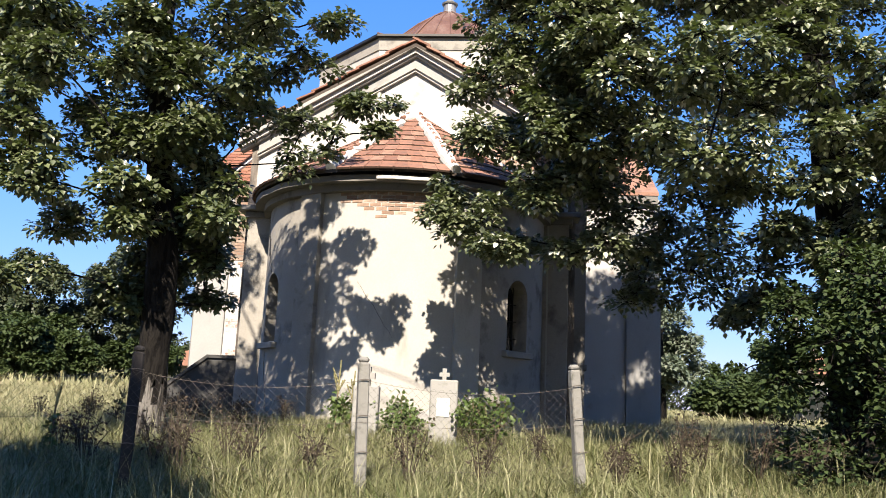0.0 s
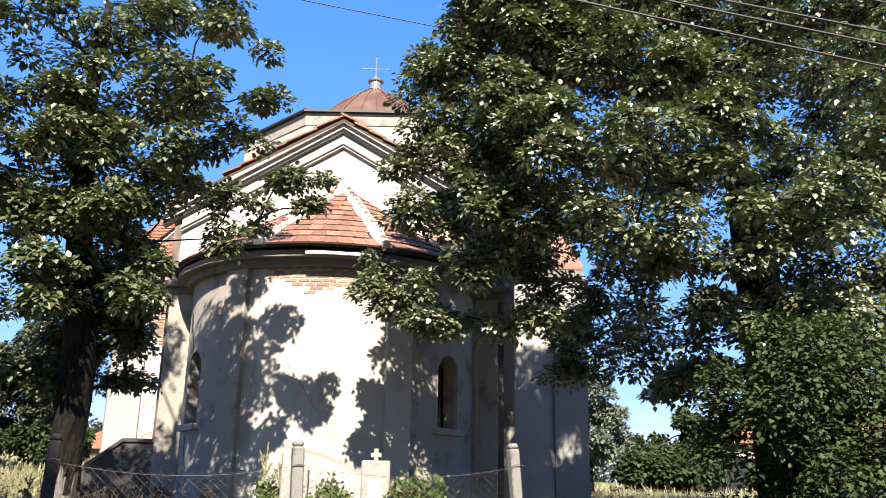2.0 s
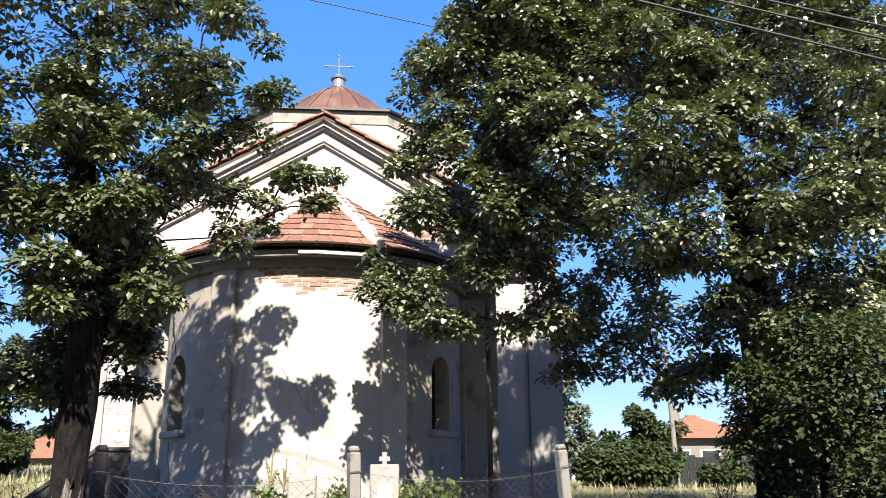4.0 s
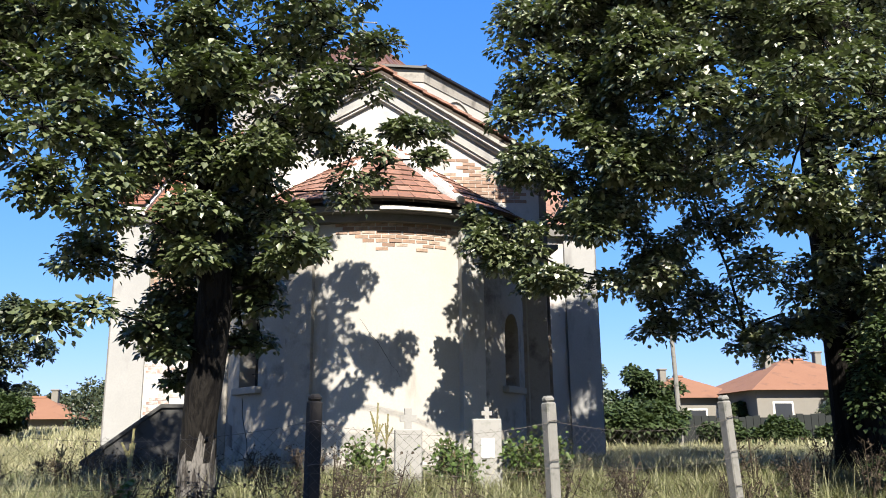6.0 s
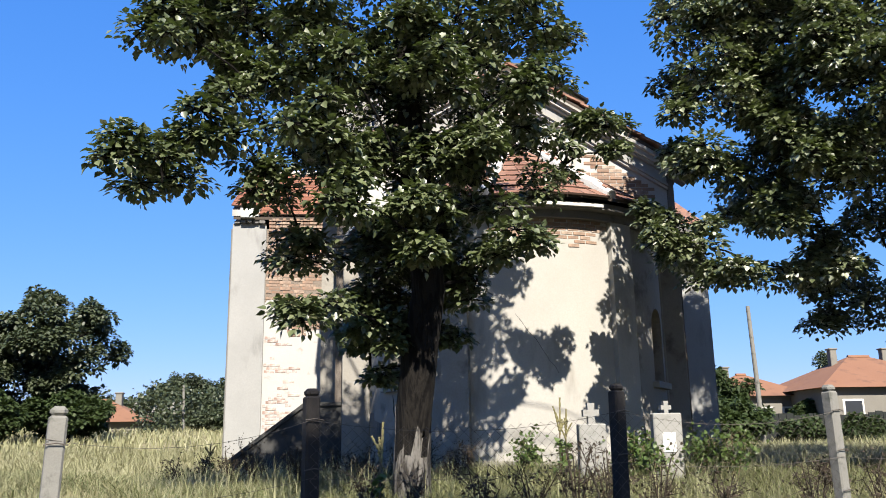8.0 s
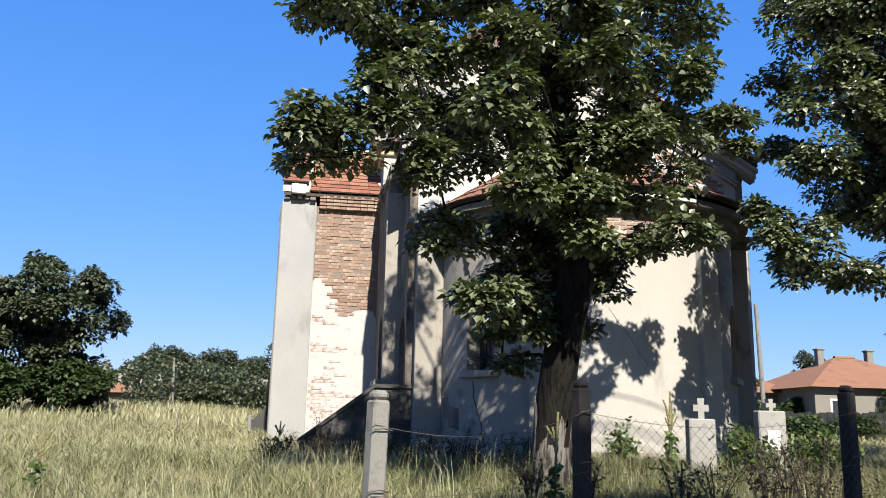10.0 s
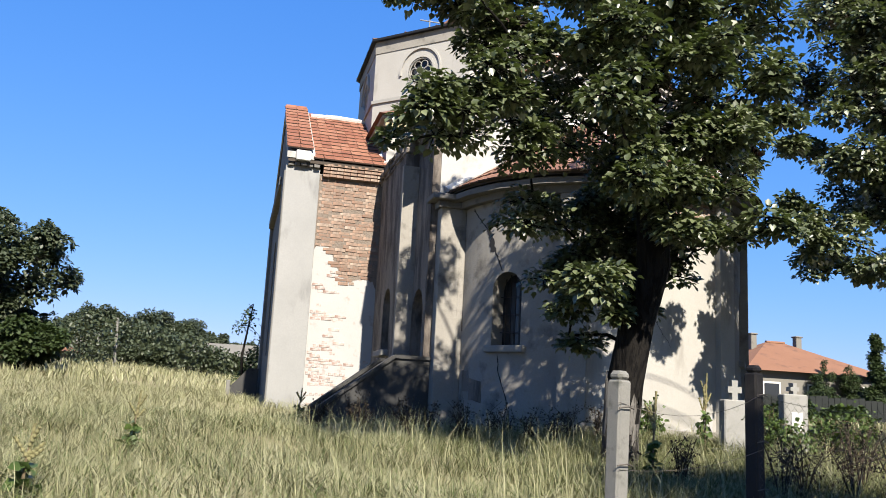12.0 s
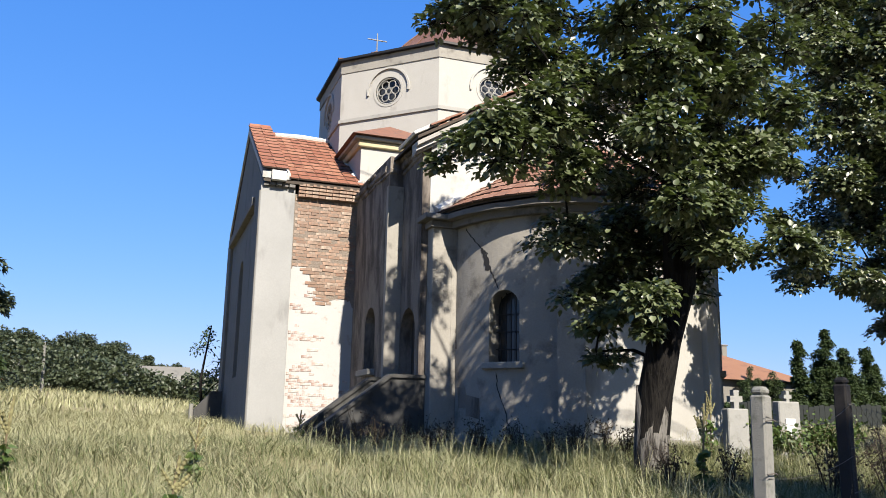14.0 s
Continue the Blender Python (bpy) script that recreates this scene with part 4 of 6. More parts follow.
def tree(name, label, trunk, radii, boughs, leaf, leaf_mat, twigs=22, per=14, seed=1, bark=None, foot=None, category="tree", trunk_sides=14, thin=lambda c: 1.0, flat=0.95, size=1.0):
    """Tapering trunk, a limb to each bough, twigs, and leaves hung along the twigs."""
    rng = np.random.default_rng(seed)
    t = thing(name, label, category, at=trunk[0])
    inv = t.matrix_basis.inverted()
    tr = [Vector(p) for p in trunk]
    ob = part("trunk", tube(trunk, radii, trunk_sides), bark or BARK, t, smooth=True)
    ob.matrix_parent_inverse = inv
    for v in ob.data.vertices:
        v.co += noise.noise_vector(Vector((v.co.x * 5, v.co.y * 5, v.co.z * 1.3))) * radii[0] * 0.16
    if foot:
        fo = part("lime_wash", tube(*foot, trunk_sides), LIMEBARK, t, "lime-washed foot of the trunk", smooth=True)
        fo.matrix_parent_inverse = inv
        for v in fo.data.vertices:
            if v.co.z > foot[0][-1][2] - 0.3:
                v.co.z += 0.2 * math.sin(v.co.x * 37 + v.co.y * 23)
            v.co += noise.noise_vector(Vector((v.co.x * 5, v.co.y * 5, v.co.z * 1.3))) * radii[0] * 0.16
    P, W, N, limbs = [], [], [], []
    axis = [(p, radii[i]) for i, p in enumerate(tr) if i >= min(2, len(tr) - 1)]
    axis += [(p.lerp(q, 0.5), (ra + rb) / 2) for (p, ra), (q, rb) in zip(axis, axis[1:])]

    def off(c):
        return min((c - p).length for p, _ in axis)

    nodes = [(p, min(ra * 0.5, 0.1), 0.0) for p, ra in axis]
    for c, r, *more in sorted((q for q in boughs if thin(q[0]) > 0), key=lambda q: off(Vector(q[0]))):
        dens = (more[0] if more else 1.0) * thin(c)
        c = Vector(c)
        here = off(c)
        o, ra, _ = min((q for q in nodes if q[2] < here - 0.05 or q[2] == 0.0), key=lambda q: (q[0] - c).length + 0.5 * max(0, q[0].z - c.z + 0.2) + 0.02 / q[1] * 0.1)
        rr = max(0.014, min(ra * 0.85, 0.016 + 0.016 * (c - o).length))
        nodes.append((c, rr * 0.6, here))
        midp = o.lerp(c, 0.5) + Vector((0, 0, 0.08 * (c - o).length)) + Vector(rng.normal(0, 0.06, 3))
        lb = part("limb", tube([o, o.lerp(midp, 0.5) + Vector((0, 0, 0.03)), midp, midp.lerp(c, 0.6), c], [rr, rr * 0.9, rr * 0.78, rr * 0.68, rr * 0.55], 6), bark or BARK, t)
        lb.matrix_parent_inverse = inv
        n = max(2, round(twigs * dens * (0.35 + 0.65 * (sum(r) / 3 / 0.68) ** 2)))
        p, w, nn, st, en = spray(c, r, n, per, rng, flat, size)
        P.append(p)
        W.append(w)
        N.append(nn)
        limbs.append((st, en))
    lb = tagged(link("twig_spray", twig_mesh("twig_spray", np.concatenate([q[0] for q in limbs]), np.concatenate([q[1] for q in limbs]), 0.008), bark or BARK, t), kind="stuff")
    lb.matrix_parent_inverse = inv
    v, f = leaf_cloud(np.concatenate(P), np.concatenate(W), leaf, rng, spread=0.33, faces=np.concatenate(N), wild=0.28)
    cr = link("crown", raw_mesh("crown", v, f), leaf_mat, t)
    cr.matrix_parent_inverse = inv
    return t


def fill(rng, centre, radii, n, size):
    """Boughs spread through an egg-shaped crown."""
    out = []
    for _ in range(n):
        u = rng.normal(0, 1, 3)
        u /= np.linalg.norm(u)
        q = np.array(centre) + u * np.array(radii) * rng.uniform(0.25, 1.0) ** 0.5
        s = size * rng.uniform(0.75, 1.25)
        out.append((tuple(q), (s, s, s * 0.7)))
    return out


rng0 = np.random.default_rng(11)
LINDEN_BOUGHS = [
    ((-6.9, 8.5, 3.75), (0.65, 0.5, 0.35), 0.8), ((-6.6, 8.7, 4.4), (0.55, 0.6, 0.45)), ((-6.2, 9.1, 5.0), (0.75, 0.7, 0.6)), ((-6.0, 9.3, 4.1), (0.65, 0.6, 0.45)),
    ((-5.6, 8.5, 2.6), (0.6, 0.5, 0.26), 0.8), ((-5.3, 9.6, 4.5), (0.8, 0.8, 0.65)), ((-4.8, 9.9, 5.7), (0.9, 0.9, 0.8)), ((-5.8, 9.6, 6.0), (0.9, 0.9, 0.8)),
    ((-3.5, 10.3, 6.2), (0.8, 0.8, 0.7)), ((-2.75, 10.5, 6.5), (0.45, 0.5, 0.6), 0.8), ((-3.6, 9.8, 4.75), (0.75, 0.7, 0.5)), ((-3.9, 9.6, 3.9), (0.6, 0.6, 0.5)),
    ((-3.65, 9.6, 3.3), (0.45, 0.4, 0.42), 0.8), ((-2.2, 10.5, 5.3), (0.5, 0.4, 0.32), 0.8), ((-2.9, 10.2, 4.85), (0.5, 0.5, 0.35), 0.5), ((-3.1, 10.1, 4.3), (0.5, 0.5, 0.4), 0.45),
    ((-4.5, 10.6, 4.2), (0.9, 0.6, 0.6)), ((-5.7, 9.8, 3.5), (0.6, 0.6, 0.4)), ((-4.95, 10.5, 2.65), (0.4, 0.35, 0.3), 0.6),
    ((-5.2, 9.4, 6.9), (1.0, 1.0, 0.8)), ((-3.9, 9.8, 7.2), (1.0, 1.0, 0.8)), ((-4.6, 10.2, 8.2), (1.1, 1.1, 0.9)),
]
LINDEN_BOUGHS += [
    ((-4.45, 8.9, 3.2), (0.45, 0.35, 0.24)), ((-4.72, 9.7, 2.5), (0.3, 0.28, 0.22), 0.8), ((-5.5, 8.2, 4.3), (0.6, 0.5, 0.4)), ((-5.3, 8.4, 4.95), (0.6, 0.5, 0.4)), ((-5.3, 8.3, 3.6), (0.5, 0.45, 0.35)), ((-5.6, 8.6, 5.6), (0.7, 0.6, 0.5)), ((-6.5, 10.4, 6.65), (0.7, 0.6, 0.45)), ((-7.0, 10.3, 6.5), (0.6, 0.5, 0.35)), ((-6.6, 9.9, 7.1), (0.7, 0.6, 0.5)), ((-7.1, 10.0, 5.95), (0.5, 0.45, 0.32)), ((-6.65, 10.0, 5.8), (0.5, 0.45, 0.35)),
    ((-4.6, 9.2, 3.5), (0.6, 0.5, 0.32)), ((-4.5, 8.75, 3.65), (0.5, 0.4, 0.26)), ((-4.95, 9.9, 2.55), (0.4, 0.35, 0.3)), ((-6.9, 9.5, 5.95), (0.6, 0.55, 0.4)), ((-6.35, 9.5, 5.25), (0.6, 0.55, 0.4)),
    ((-7.35, 9.3, 4.1), (0.4, 0.4, 0.28), 0.8), ((-7.0, 9.0, 4.3), (0.4, 0.4, 0.28), 0.8), ((-4.4, 8.5, 4.95), (0.6, 0.45, 0.3)), ((-4.75, 8.9, 4.25), (0.5, 0.4, 0.3)), ((-4.05, 8.9, 4.4), (0.5, 0.4, 0.3)), ((-4.45, 8.7, 5.7), (0.6, 0.5, 0.35)), ((-4.3, 9.9, 3.5), (0.5, 0.4, 0.4)), ((-4.75, 10.1, 3.7), (0.5, 0.4, 0.4)), ((-3.45, 8.9, 3.3), (0.42, 0.4, 0.4), 0.8), ((-3.8, 9.9, 3.1), (0.45, 0.4, 0.4), 0.8), ((-2.0, 10.4, 5.15), (0.5, 0.4, 0.3), 0.8),
    ((-4.4, 9.5, 4.6), (0.9, 0.7, 0.7)), ((-4.9, 9.6, 5.2), (0.9, 0.8, 0.7)), ((-4.2, 9.6, 5.5), (0.8, 0.8, 0.7)), ((-4.2, 10.6, 2.9), (0.5, 0.4, 0.35), 0.7), ((-4.95, 10.55, 2.2), (0.35, 0.3, 0.25), 0.5),
    ((-4.1, 10.3, 3.6), (0.7, 0.5, 0.5)), ((-5.0, 10.3, 3.3), (0.6, 0.5, 0.4), 0.8), ((-6.7, 9.2, 6.2), (0.8, 0.8, 0.7)), ((-6.3, 9.8, 7.2), (1.0, 0.9, 0.8)), ((-3.2, 10.1, 5.6), (0.7, 0.6, 0.5)), ((-3.0, 10.3, 7.4), (0.9, 0.8, 0.7)),
    ((-2.6, 10.4, 4.65), (0.45, 0.35, 0.32), 0.5), ((-2.05, 10.5, 4.85), (0.28, 0.25, 0.22), 0.5), ((-4.75, 10.6, 3.0), (0.5, 0.4, 0.5)), ((-4.2, 10.6, 3.4), (0.5, 0.4, 0.5)), ((-5.1, 10.5, 2.9), (0.45, 0.4, 0.4)), ((-4.1, 10.6, 2.5), (0.35, 0.3, 0.3), 0.8), ((-4.6, 10.4, 3.8), (0.6, 0.4, 0.5)),
    ((-4.0, 8.8, 4.2), (0.6, 0.5, 0.4)), ((-3.5, 9.0, 5.0), (0.6, 0.5, 0.45)), ((-3.3, 9.2, 6.0), (0.7, 0.6, 0.5)), ((-4.2, 8.8, 5.2), (0.6, 0.5, 0.5)), ((-3.2, 9.4, 6.9), (0.7, 0.6, 0.6)),
    ((-7.1, 8.4, 4.0), (0.45, 0.4, 0.3), 0.8), ((-6.9, 8.6, 5.4), (0.6, 0.5, 0.5)), ((-5.6, 10.6, 5.0), (0.9, 0.7, 0.7)), ((-6.9, 9.4, 7.6), (0.9, 0.8, 0.7)), ((-5.4, 9.8, 8.4), (1.1, 1.0, 0.8)), ((-4.4, 9.6, 6.4), (1.0, 0.9, 0.8)), ((-5.2, 10.0, 9.5), (1.0, 0.9, 0.8)), ((-4.2, 10.0, 9.4), (1.0, 0.9, 0.8)), ((-5.6, 10.0, 10.5), (0.8, 0.8, 0.7)), ((-4.7, 10.1, 10.7), (0.9, 0.9, 0.7)), ((-6.2, 9.8, 8.9), (0.9, 0.8, 0.7)), ((-3.6, 10.2, 8.4), (1.0, 0.9, 0.8)),
]
tree("linden_tree", "broad linden tree with a lime-washed trunk foot in the grass", [(-4.52, 10.07, 0.5), (-4.52, 10.07, 1.1), (-4.50, 9.99, 1.7), (-4.43, 9.84, 2.3), (-4.36, 9.62, 2.95), (-4.46, 9.5, 4.0), (-4.62, 9.5, 5.5), (-4.6, 9.7, 7.3)],
     [0.215, 0.19, 0.185, 0.195, 0.18, 0.155, 0.11, 0.05], LINDEN_BOUGHS, 0.074, LINDEN, twigs=8.0, per=170, seed=3, flat=0.5, size=0.8, thin=lambda c: 1.0 if c[2] < 5.0 else 0.85 if c[2] < 6.6 else 0.55 if c[2] < 8.0 else 0.5 if c[2] < 10.0 and c[0] < -5.0 else 0.0,
     foot=([(-4.52, 10.07, 0.48), (-4.52, 10.07, 1.08), (-4.505, 10.01, 1.60)], [0.225, 0.195, 0.184]))
BIG_BOUGHS = [
    ((-0.75, 11.3, 3.9), (0.75, 0.6, 0.4)), ((-0.2, 10.9, 3.6), (0.7, 0.6, 0.45)), ((-0.7, 10.8, 4.9), (0.7, 0.7, 0.6)), ((-0.9, 10.8, 5.9), (0.6, 0.7, 0.7)), ((-0.75, 10.9, 6.8), (0.7, 0.8, 0.6)),
    ((0.3, 10.0, 4.6), (0.8, 0.8, 0.6)), ((0.4, 10.0, 5.8), (0.9, 0.9, 0.7)), ((0.6, 11.0, 3.4), (0.8, 0.7, 0.4)), ((1.3, 11.2, 3.9), (0.8, 0.8, 0.5)), ((1.5, 10.6, 4.9), (0.9, 0.9, 0.7)),
    ((1.2, 9.4, 5.2), (0.9, 0.8, 0.6)), ((1.9, 9.0, 4.2), (0.9, 0.7, 0.5)), ((2.3, 9.2, 5.3), (1.0, 0.9, 0.7)), ((3.2, 9.2, 5.4), (1.0, 0.9, 0.8)), ((3.3, 9.4, 4.2), (1.0, 0.9, 0.7)), ((2.6, 10.6, 3.4), (0.9, 0.8, 0.5)),
    ((1.7, 12.2, 3.2), (0.8, 0.8, 0.45)), ((2.9, 12.2, 2.95), (0.9, 0.8, 0.45)), ((2.5, 12.2, 4.5), (0.9, 0.9, 0.6)), ((4.2, 10.2, 3.6), (1.0, 0.9, 0.7)), ((0.5, 10.3, 6.9), (1.0, 1.0, 0.7)), ((1.9, 9.8, 6.6), (1.1, 1.0, 0.8)),
    ((3.6, 10.0, 6.8), (1.2, 1.1, 0.9)), ((4.9, 10.0, 5.4), (1.2, 1.1, 1.0)), ((5.6, 10.6, 4.0), (1.2, 1.1, 0.9)), ((1.2, 11.6, 8.0), (1.2, 1.2, 0.9)), ((3.4, 11.6, 8.4), (1.4, 1.4, 1.0)), ((5.4, 11.8, 7.6), (1.4, 1.4, 1.1)), ((6.6, 11.8, 5.8), (1.4, 1.3, 1.1)), ((4.0, 13.8, 6.5), (1.4, 1.3, 1.1)), ((2.3, 13.2, 6.0), (1.2, 1.1, 1.0)), ((1.1, 12.6, 5.0), (0.9, 0.9, 0.7)), ((6.5, 13.0, 3.8), (1.2, 1.1, 0.8)),
]
BIG_BOUGHS += [
    ((-0.6, 11.4, 7.6), (0.9, 0.9, 0.7)), ((-0.2, 10.6, 5.4), (0.8, 0.7, 0.6)), ((0.2, 11.6, 6.2), (0.9, 0.9, 0.8)), ((0.3, 11.8, 4.6), (0.9, 0.8, 0.6)), ((0.2, 12.0, 8.8), (1.2, 1.1, 0.9)), ((1.8, 12.0, 9.6), (1.4, 1.3, 1.0)), ((2.6, 12.0, 10.4), (1.4, 1.3, 0.8)), ((4.2, 12.2, 10.0), (1.6, 1.5, 1.1), 1.4), ((0.1, 9.6, 6.2), (0.6, 0.6, 0.6), 1.3), ((0.5, 9.8, 7.2), (0.8, 0.7, 0.7), 1.3), ((0.0, 10.2, 7.8), (0.8, 0.7, 0.7), 1.3), ((0.6, 9.4, 5.6), (0.7, 0.6, 0.6), 1.2), ((0.3, 10.6, 4.2), (0.6, 0.6, 0.5), 1.2), ((-0.1, 10.4, 5.0), (0.6, 0.6, 0.5), 1.2), ((0.6, 10.2, 8.5), (0.9, 0.8, 0.7), 1.3), ((-0.35, 10.6, 7.2), (0.6, 0.6, 0.6), 1.2), ((3.6, 12.0, 7.6), (1.3, 1.2, 0.9), 1.3), ((2.0, 12.0, 7.8), (1.2, 1.1, 0.9), 1.3), ((2.4, 12.0, 8.8), (1.3, 1.2, 0.9)), ((3.2, 12.0, 9.6), (1.3, 1.2, 0.9)), ((0.05, 10.7, 5.6), (0.7, 0.6, 0.6)), ((-0.1, 11.2, 4.5), (0.7, 0.6, 0.5)), ((0.25, 10.8, 6.4), (0.8, 0.7, 0.7)), ((0.5, 11.4, 5.4), (0.8, 0.7, 0.6)), ((-0.3, 11.0, 6.4), (0.6, 0.6, 0.6)), ((1.2, 12.0, 10.2), (1.3, 1.2, 0.8)), ((5.8, 12.2, 9.4), (1.5, 1.4, 1.1)), ((4.0, 9.0, 4.6), (0.9, 0.8, 0.7)), ((2.0, 8.6, 5.0), (0.8, 0.7, 0.5)), ((5.4, 9.6, 6.6), (1.2, 1.1, 0.9)), ((2.8, 9.4, 6.2), (1.0, 0.9, 0.7)), ((4.3, 9.4, 7.6), (1.2, 1.1, 0.9)), ((1.1, 9.9, 7.6), (1.0, 1.0, 0.8)),
]
BIG_BOUGHS += [((4.3, 11.2, 4.6), (0.9, 0.7, 0.7)), ((4.0, 11.0, 3.4), (0.8, 0.7, 0.6)), ((4.9, 11.2, 3.6), (0.8, 0.7, 0.6)), ((3.5, 11.4, 5.8), (0.9, 0.8, 0.7)), ((4.7, 11.4, 5.8), (0.9, 0.8, 0.7)), ((4.7, 11.0, 2.5), (0.7, 0.6, 0.5)), ((5.5, 11.4, 2.8), (0.8, 0.7, 0.6)), ((3.2, 11.2, 2.9), (0.7, 0.6, 0.4))]
BIG_BOUGHS += [((5.5, 13.0, 9.0), (1.4, 1.3, 1.0)), ((3.5, 13.0, 9.8), (1.4, 1.3, 1.0)), ((7.5, 13.2, 9.4), (1.4, 1.3, 1.0)), ((-1.1, 11.2, 4.0), (0.45, 0.4, 0.3)), ((-1.05, 11.0, 4.95), (0.45, 0.4, 0.35)), ((6.2, 12.0, 7.0), (1.2, 1.1, 0.9)), ((7.4, 12.2, 6.0), (1.3, 1.2, 1.0)), ((7.8, 12.4, 7.6), (1.3, 1.2, 1.0)), ((7.0, 12.2, 8.8), (1.4, 1.3, 1.0)), ((8.6, 12.6, 5.2), (1.2, 1.1, 0.9)), ((8.8, 12.8, 6.8), (1.2, 1.2, 0.9)), ((7.6, 13.0, 4.6), (1.2, 1.1, 0.8)), ((2.9, 9.8, 3.5), (0.6, 0.5, 0.45)), ((3.4, 9.8, 3.0), (0.6, 0.5, 0.4)), ((3.8, 10.0, 2.6), (0.6, 0.5, 0.4)), ((2.5, 9.6, 4.0), (0.6, 0.5, 0.4)), ((4.4, 10.4, 3.0), (0.7, 0.6, 0.5)), ((4.8, 10.6, 4.4), (0.8, 0.6, 0.6))]
BIG_BOUGHS += [((0.6, 12.5, 8.0), (0.8, 0.7, 0.6), 1.4), ((1.4, 12.6, 8.2), (0.9, 0.8, 0.6), 1.4), ((0.9, 12.6, 9.0), (0.8, 0.7, 0.6), 1.4), ((1.8, 12.6, 9.2), (0.9, 0.8, 0.6), 1.4), ((2.5, 12.6, 8.6), (0.9, 0.8, 0.6), 1.4), ((0.5, 12.4, 7.2), (0.7, 0.6, 0.5), 1.3), ((2.1, 13.0, 4.3), (0.6, 0.6, 0.45), 0.8), ((2.5, 13.0, 3.6), (0.7, 0.6, 0.4), 0.8), ((1.8, 12.6, 3.7), (0.6, 0.5, 0.4), 0.8), ((-1.3, 11.4, 4.3), (0.5, 0.45, 0.32)), ((-0.1, 12.4, 3.6), (0.6, 0.5, 0.35)), ((-0.6, 12.3, 6.6), (0.55, 0.5, 0.4)), ((-0.6, 12.4, 5.6), (0.5, 0.5, 0.4))]
BIG_BOUGHS = [((c[0] + (0.32 if c[0] < 0.7 and c[2] > 4.2 else 0.0), c[1], c[2]), *rest) for c, *rest in BIG_BOUGHS]
tree("linden_tree", "large old linden tree with silvery upturned leaves", [(4.7, 12.4, 0.6), (4.7, 12.4, 1.4), (4.65, 12.35, 2.4), (4.6, 12.3, 3.4), (4.4, 12.2, 4.6), (4.2, 12.0, 6.0), (4.0, 11.9, 7.6), (4.0, 11.9, 9.0)],
     [0.46, 0.40, 0.38, 0.36, 0.30, 0.22, 0.13, 0.06], BIG_BOUGHS, 0.078, PALELINDEN, twigs=7.0, per=185, seed=5, flat=0.5, size=0.85)
tree("elder_bush", "dense green elder bush under the big tree", [(3.4, 8.9, 0.5), (3.4, 8.9, 1.2), (3.4, 8.9, 2.0)], [0.1, 0.08, 0.04], fill(rng0, (3.5, 8.6, 1.9), (1.3, 0.75, 1.35), 32, 0.46), 0.058, HEDGE, twigs=6, per=150, seed=8, category="bush")
tree("elder_bush", "dense green elder bush under the big tree", [(5.0, 9.6, 0.5), (5.0, 9.6, 1.2), (5.0, 9.6, 2.0)], [0.1, 0.08, 0.04], fill(rng0, (5.0, 9.4, 1.9), (1.2, 0.8, 1.4), 28, 0.46), 0.06, HEDGE, twigs=6, per=130, seed=18, category="bush")
tree("silver_tree", "round silvery tree behind the church", [(4.5, 27.5, 0.9), (4.5, 27.5, 2.2), (4.5, 27.5, 4.0)], [0.2, 0.15, 0.08], fill(rng0, (4.5, 27.5, 3.3), (1.55, 1.6, 1.8), 26, 0.62), 0.12, SILVER, twigs=5, per=110, seed=9)
tree("wild_shrub", "thin shrub beside the transept corner", [(-8.4, 27.6, 1.2), (-8.5, 27.6, 2.4), (-8.3, 27.6, 4.0)], [0.05, 0.04, 0.02], fill(rng0, (-8.4, 27.6, 2.9), (0.6, 0.6, 1.4), 10, 0.4), 0.09, HEDGE, twigs=3, per=30, seed=10, category="bush")
for k, (x, y, w, h) in enumerate(((-18.4, 39.0, 4.8, 6.9), (-22.8, 37.0, 4.6, 6.0), (-27.5, 37.0, 5.0, 6.2), (-20.6, 34.5, 4.2, 2.8), (-16.9, 37.0, 2.6, 2.2), (8.2, 31.5, 3.2, 1.5), (10.5, 38.0, 3.6, 3.6), (19.5, 45.5, 1.6, 2.4), (30, 58, 6, 6), (22.3, 41.0, 1.5, 2.4), (13.2, 34.6, 1.7, 0.9), (16.0, 35.0, 1.8, 1.0), (18.8, 35.0, 1.7, 0.8), (23.8, 43.0, 1.1, 3.7), (25.7, 43.0, 1.1, 3.6), (-17.9, 76.4, 6.4, 4.4), (-14.4, 77.8, 6.0, 4.0), (-20.7, 78.9, 6.0, 3.6), (-11.7, 80.5, 5.0, 3.0), (-8.0, 82.0, 5.0, 2.8), (-13.6, 56.0, 3.4, 1.1))):
    g = float(ground_z(x, y))
    tree("dark_tree" if h > 3 else "round_bush", "dense green tree at the meadow's edge" if h > 3 else "low dense green bush in the meadow", [(x, y, g - 0.2), (x, y, g + h * 0.3), (x, y, g + h * 0.7)], [0.25, 0.2, 0.08] if w > 1.5 else [0.05, 0.04, 0.02], fill(np.random.default_rng(200 + k), (x, y, g + h * 0.52), (w * 0.62, w * 0.5, h * 0.42), 44 if k < 4 else 30, w * 0.2), 0.17 if w > 1.5 else 0.07, FARLEAF if k in (0, 1) or y > 46 else HEDGE, twigs=5, per=110, seed=20 + k)


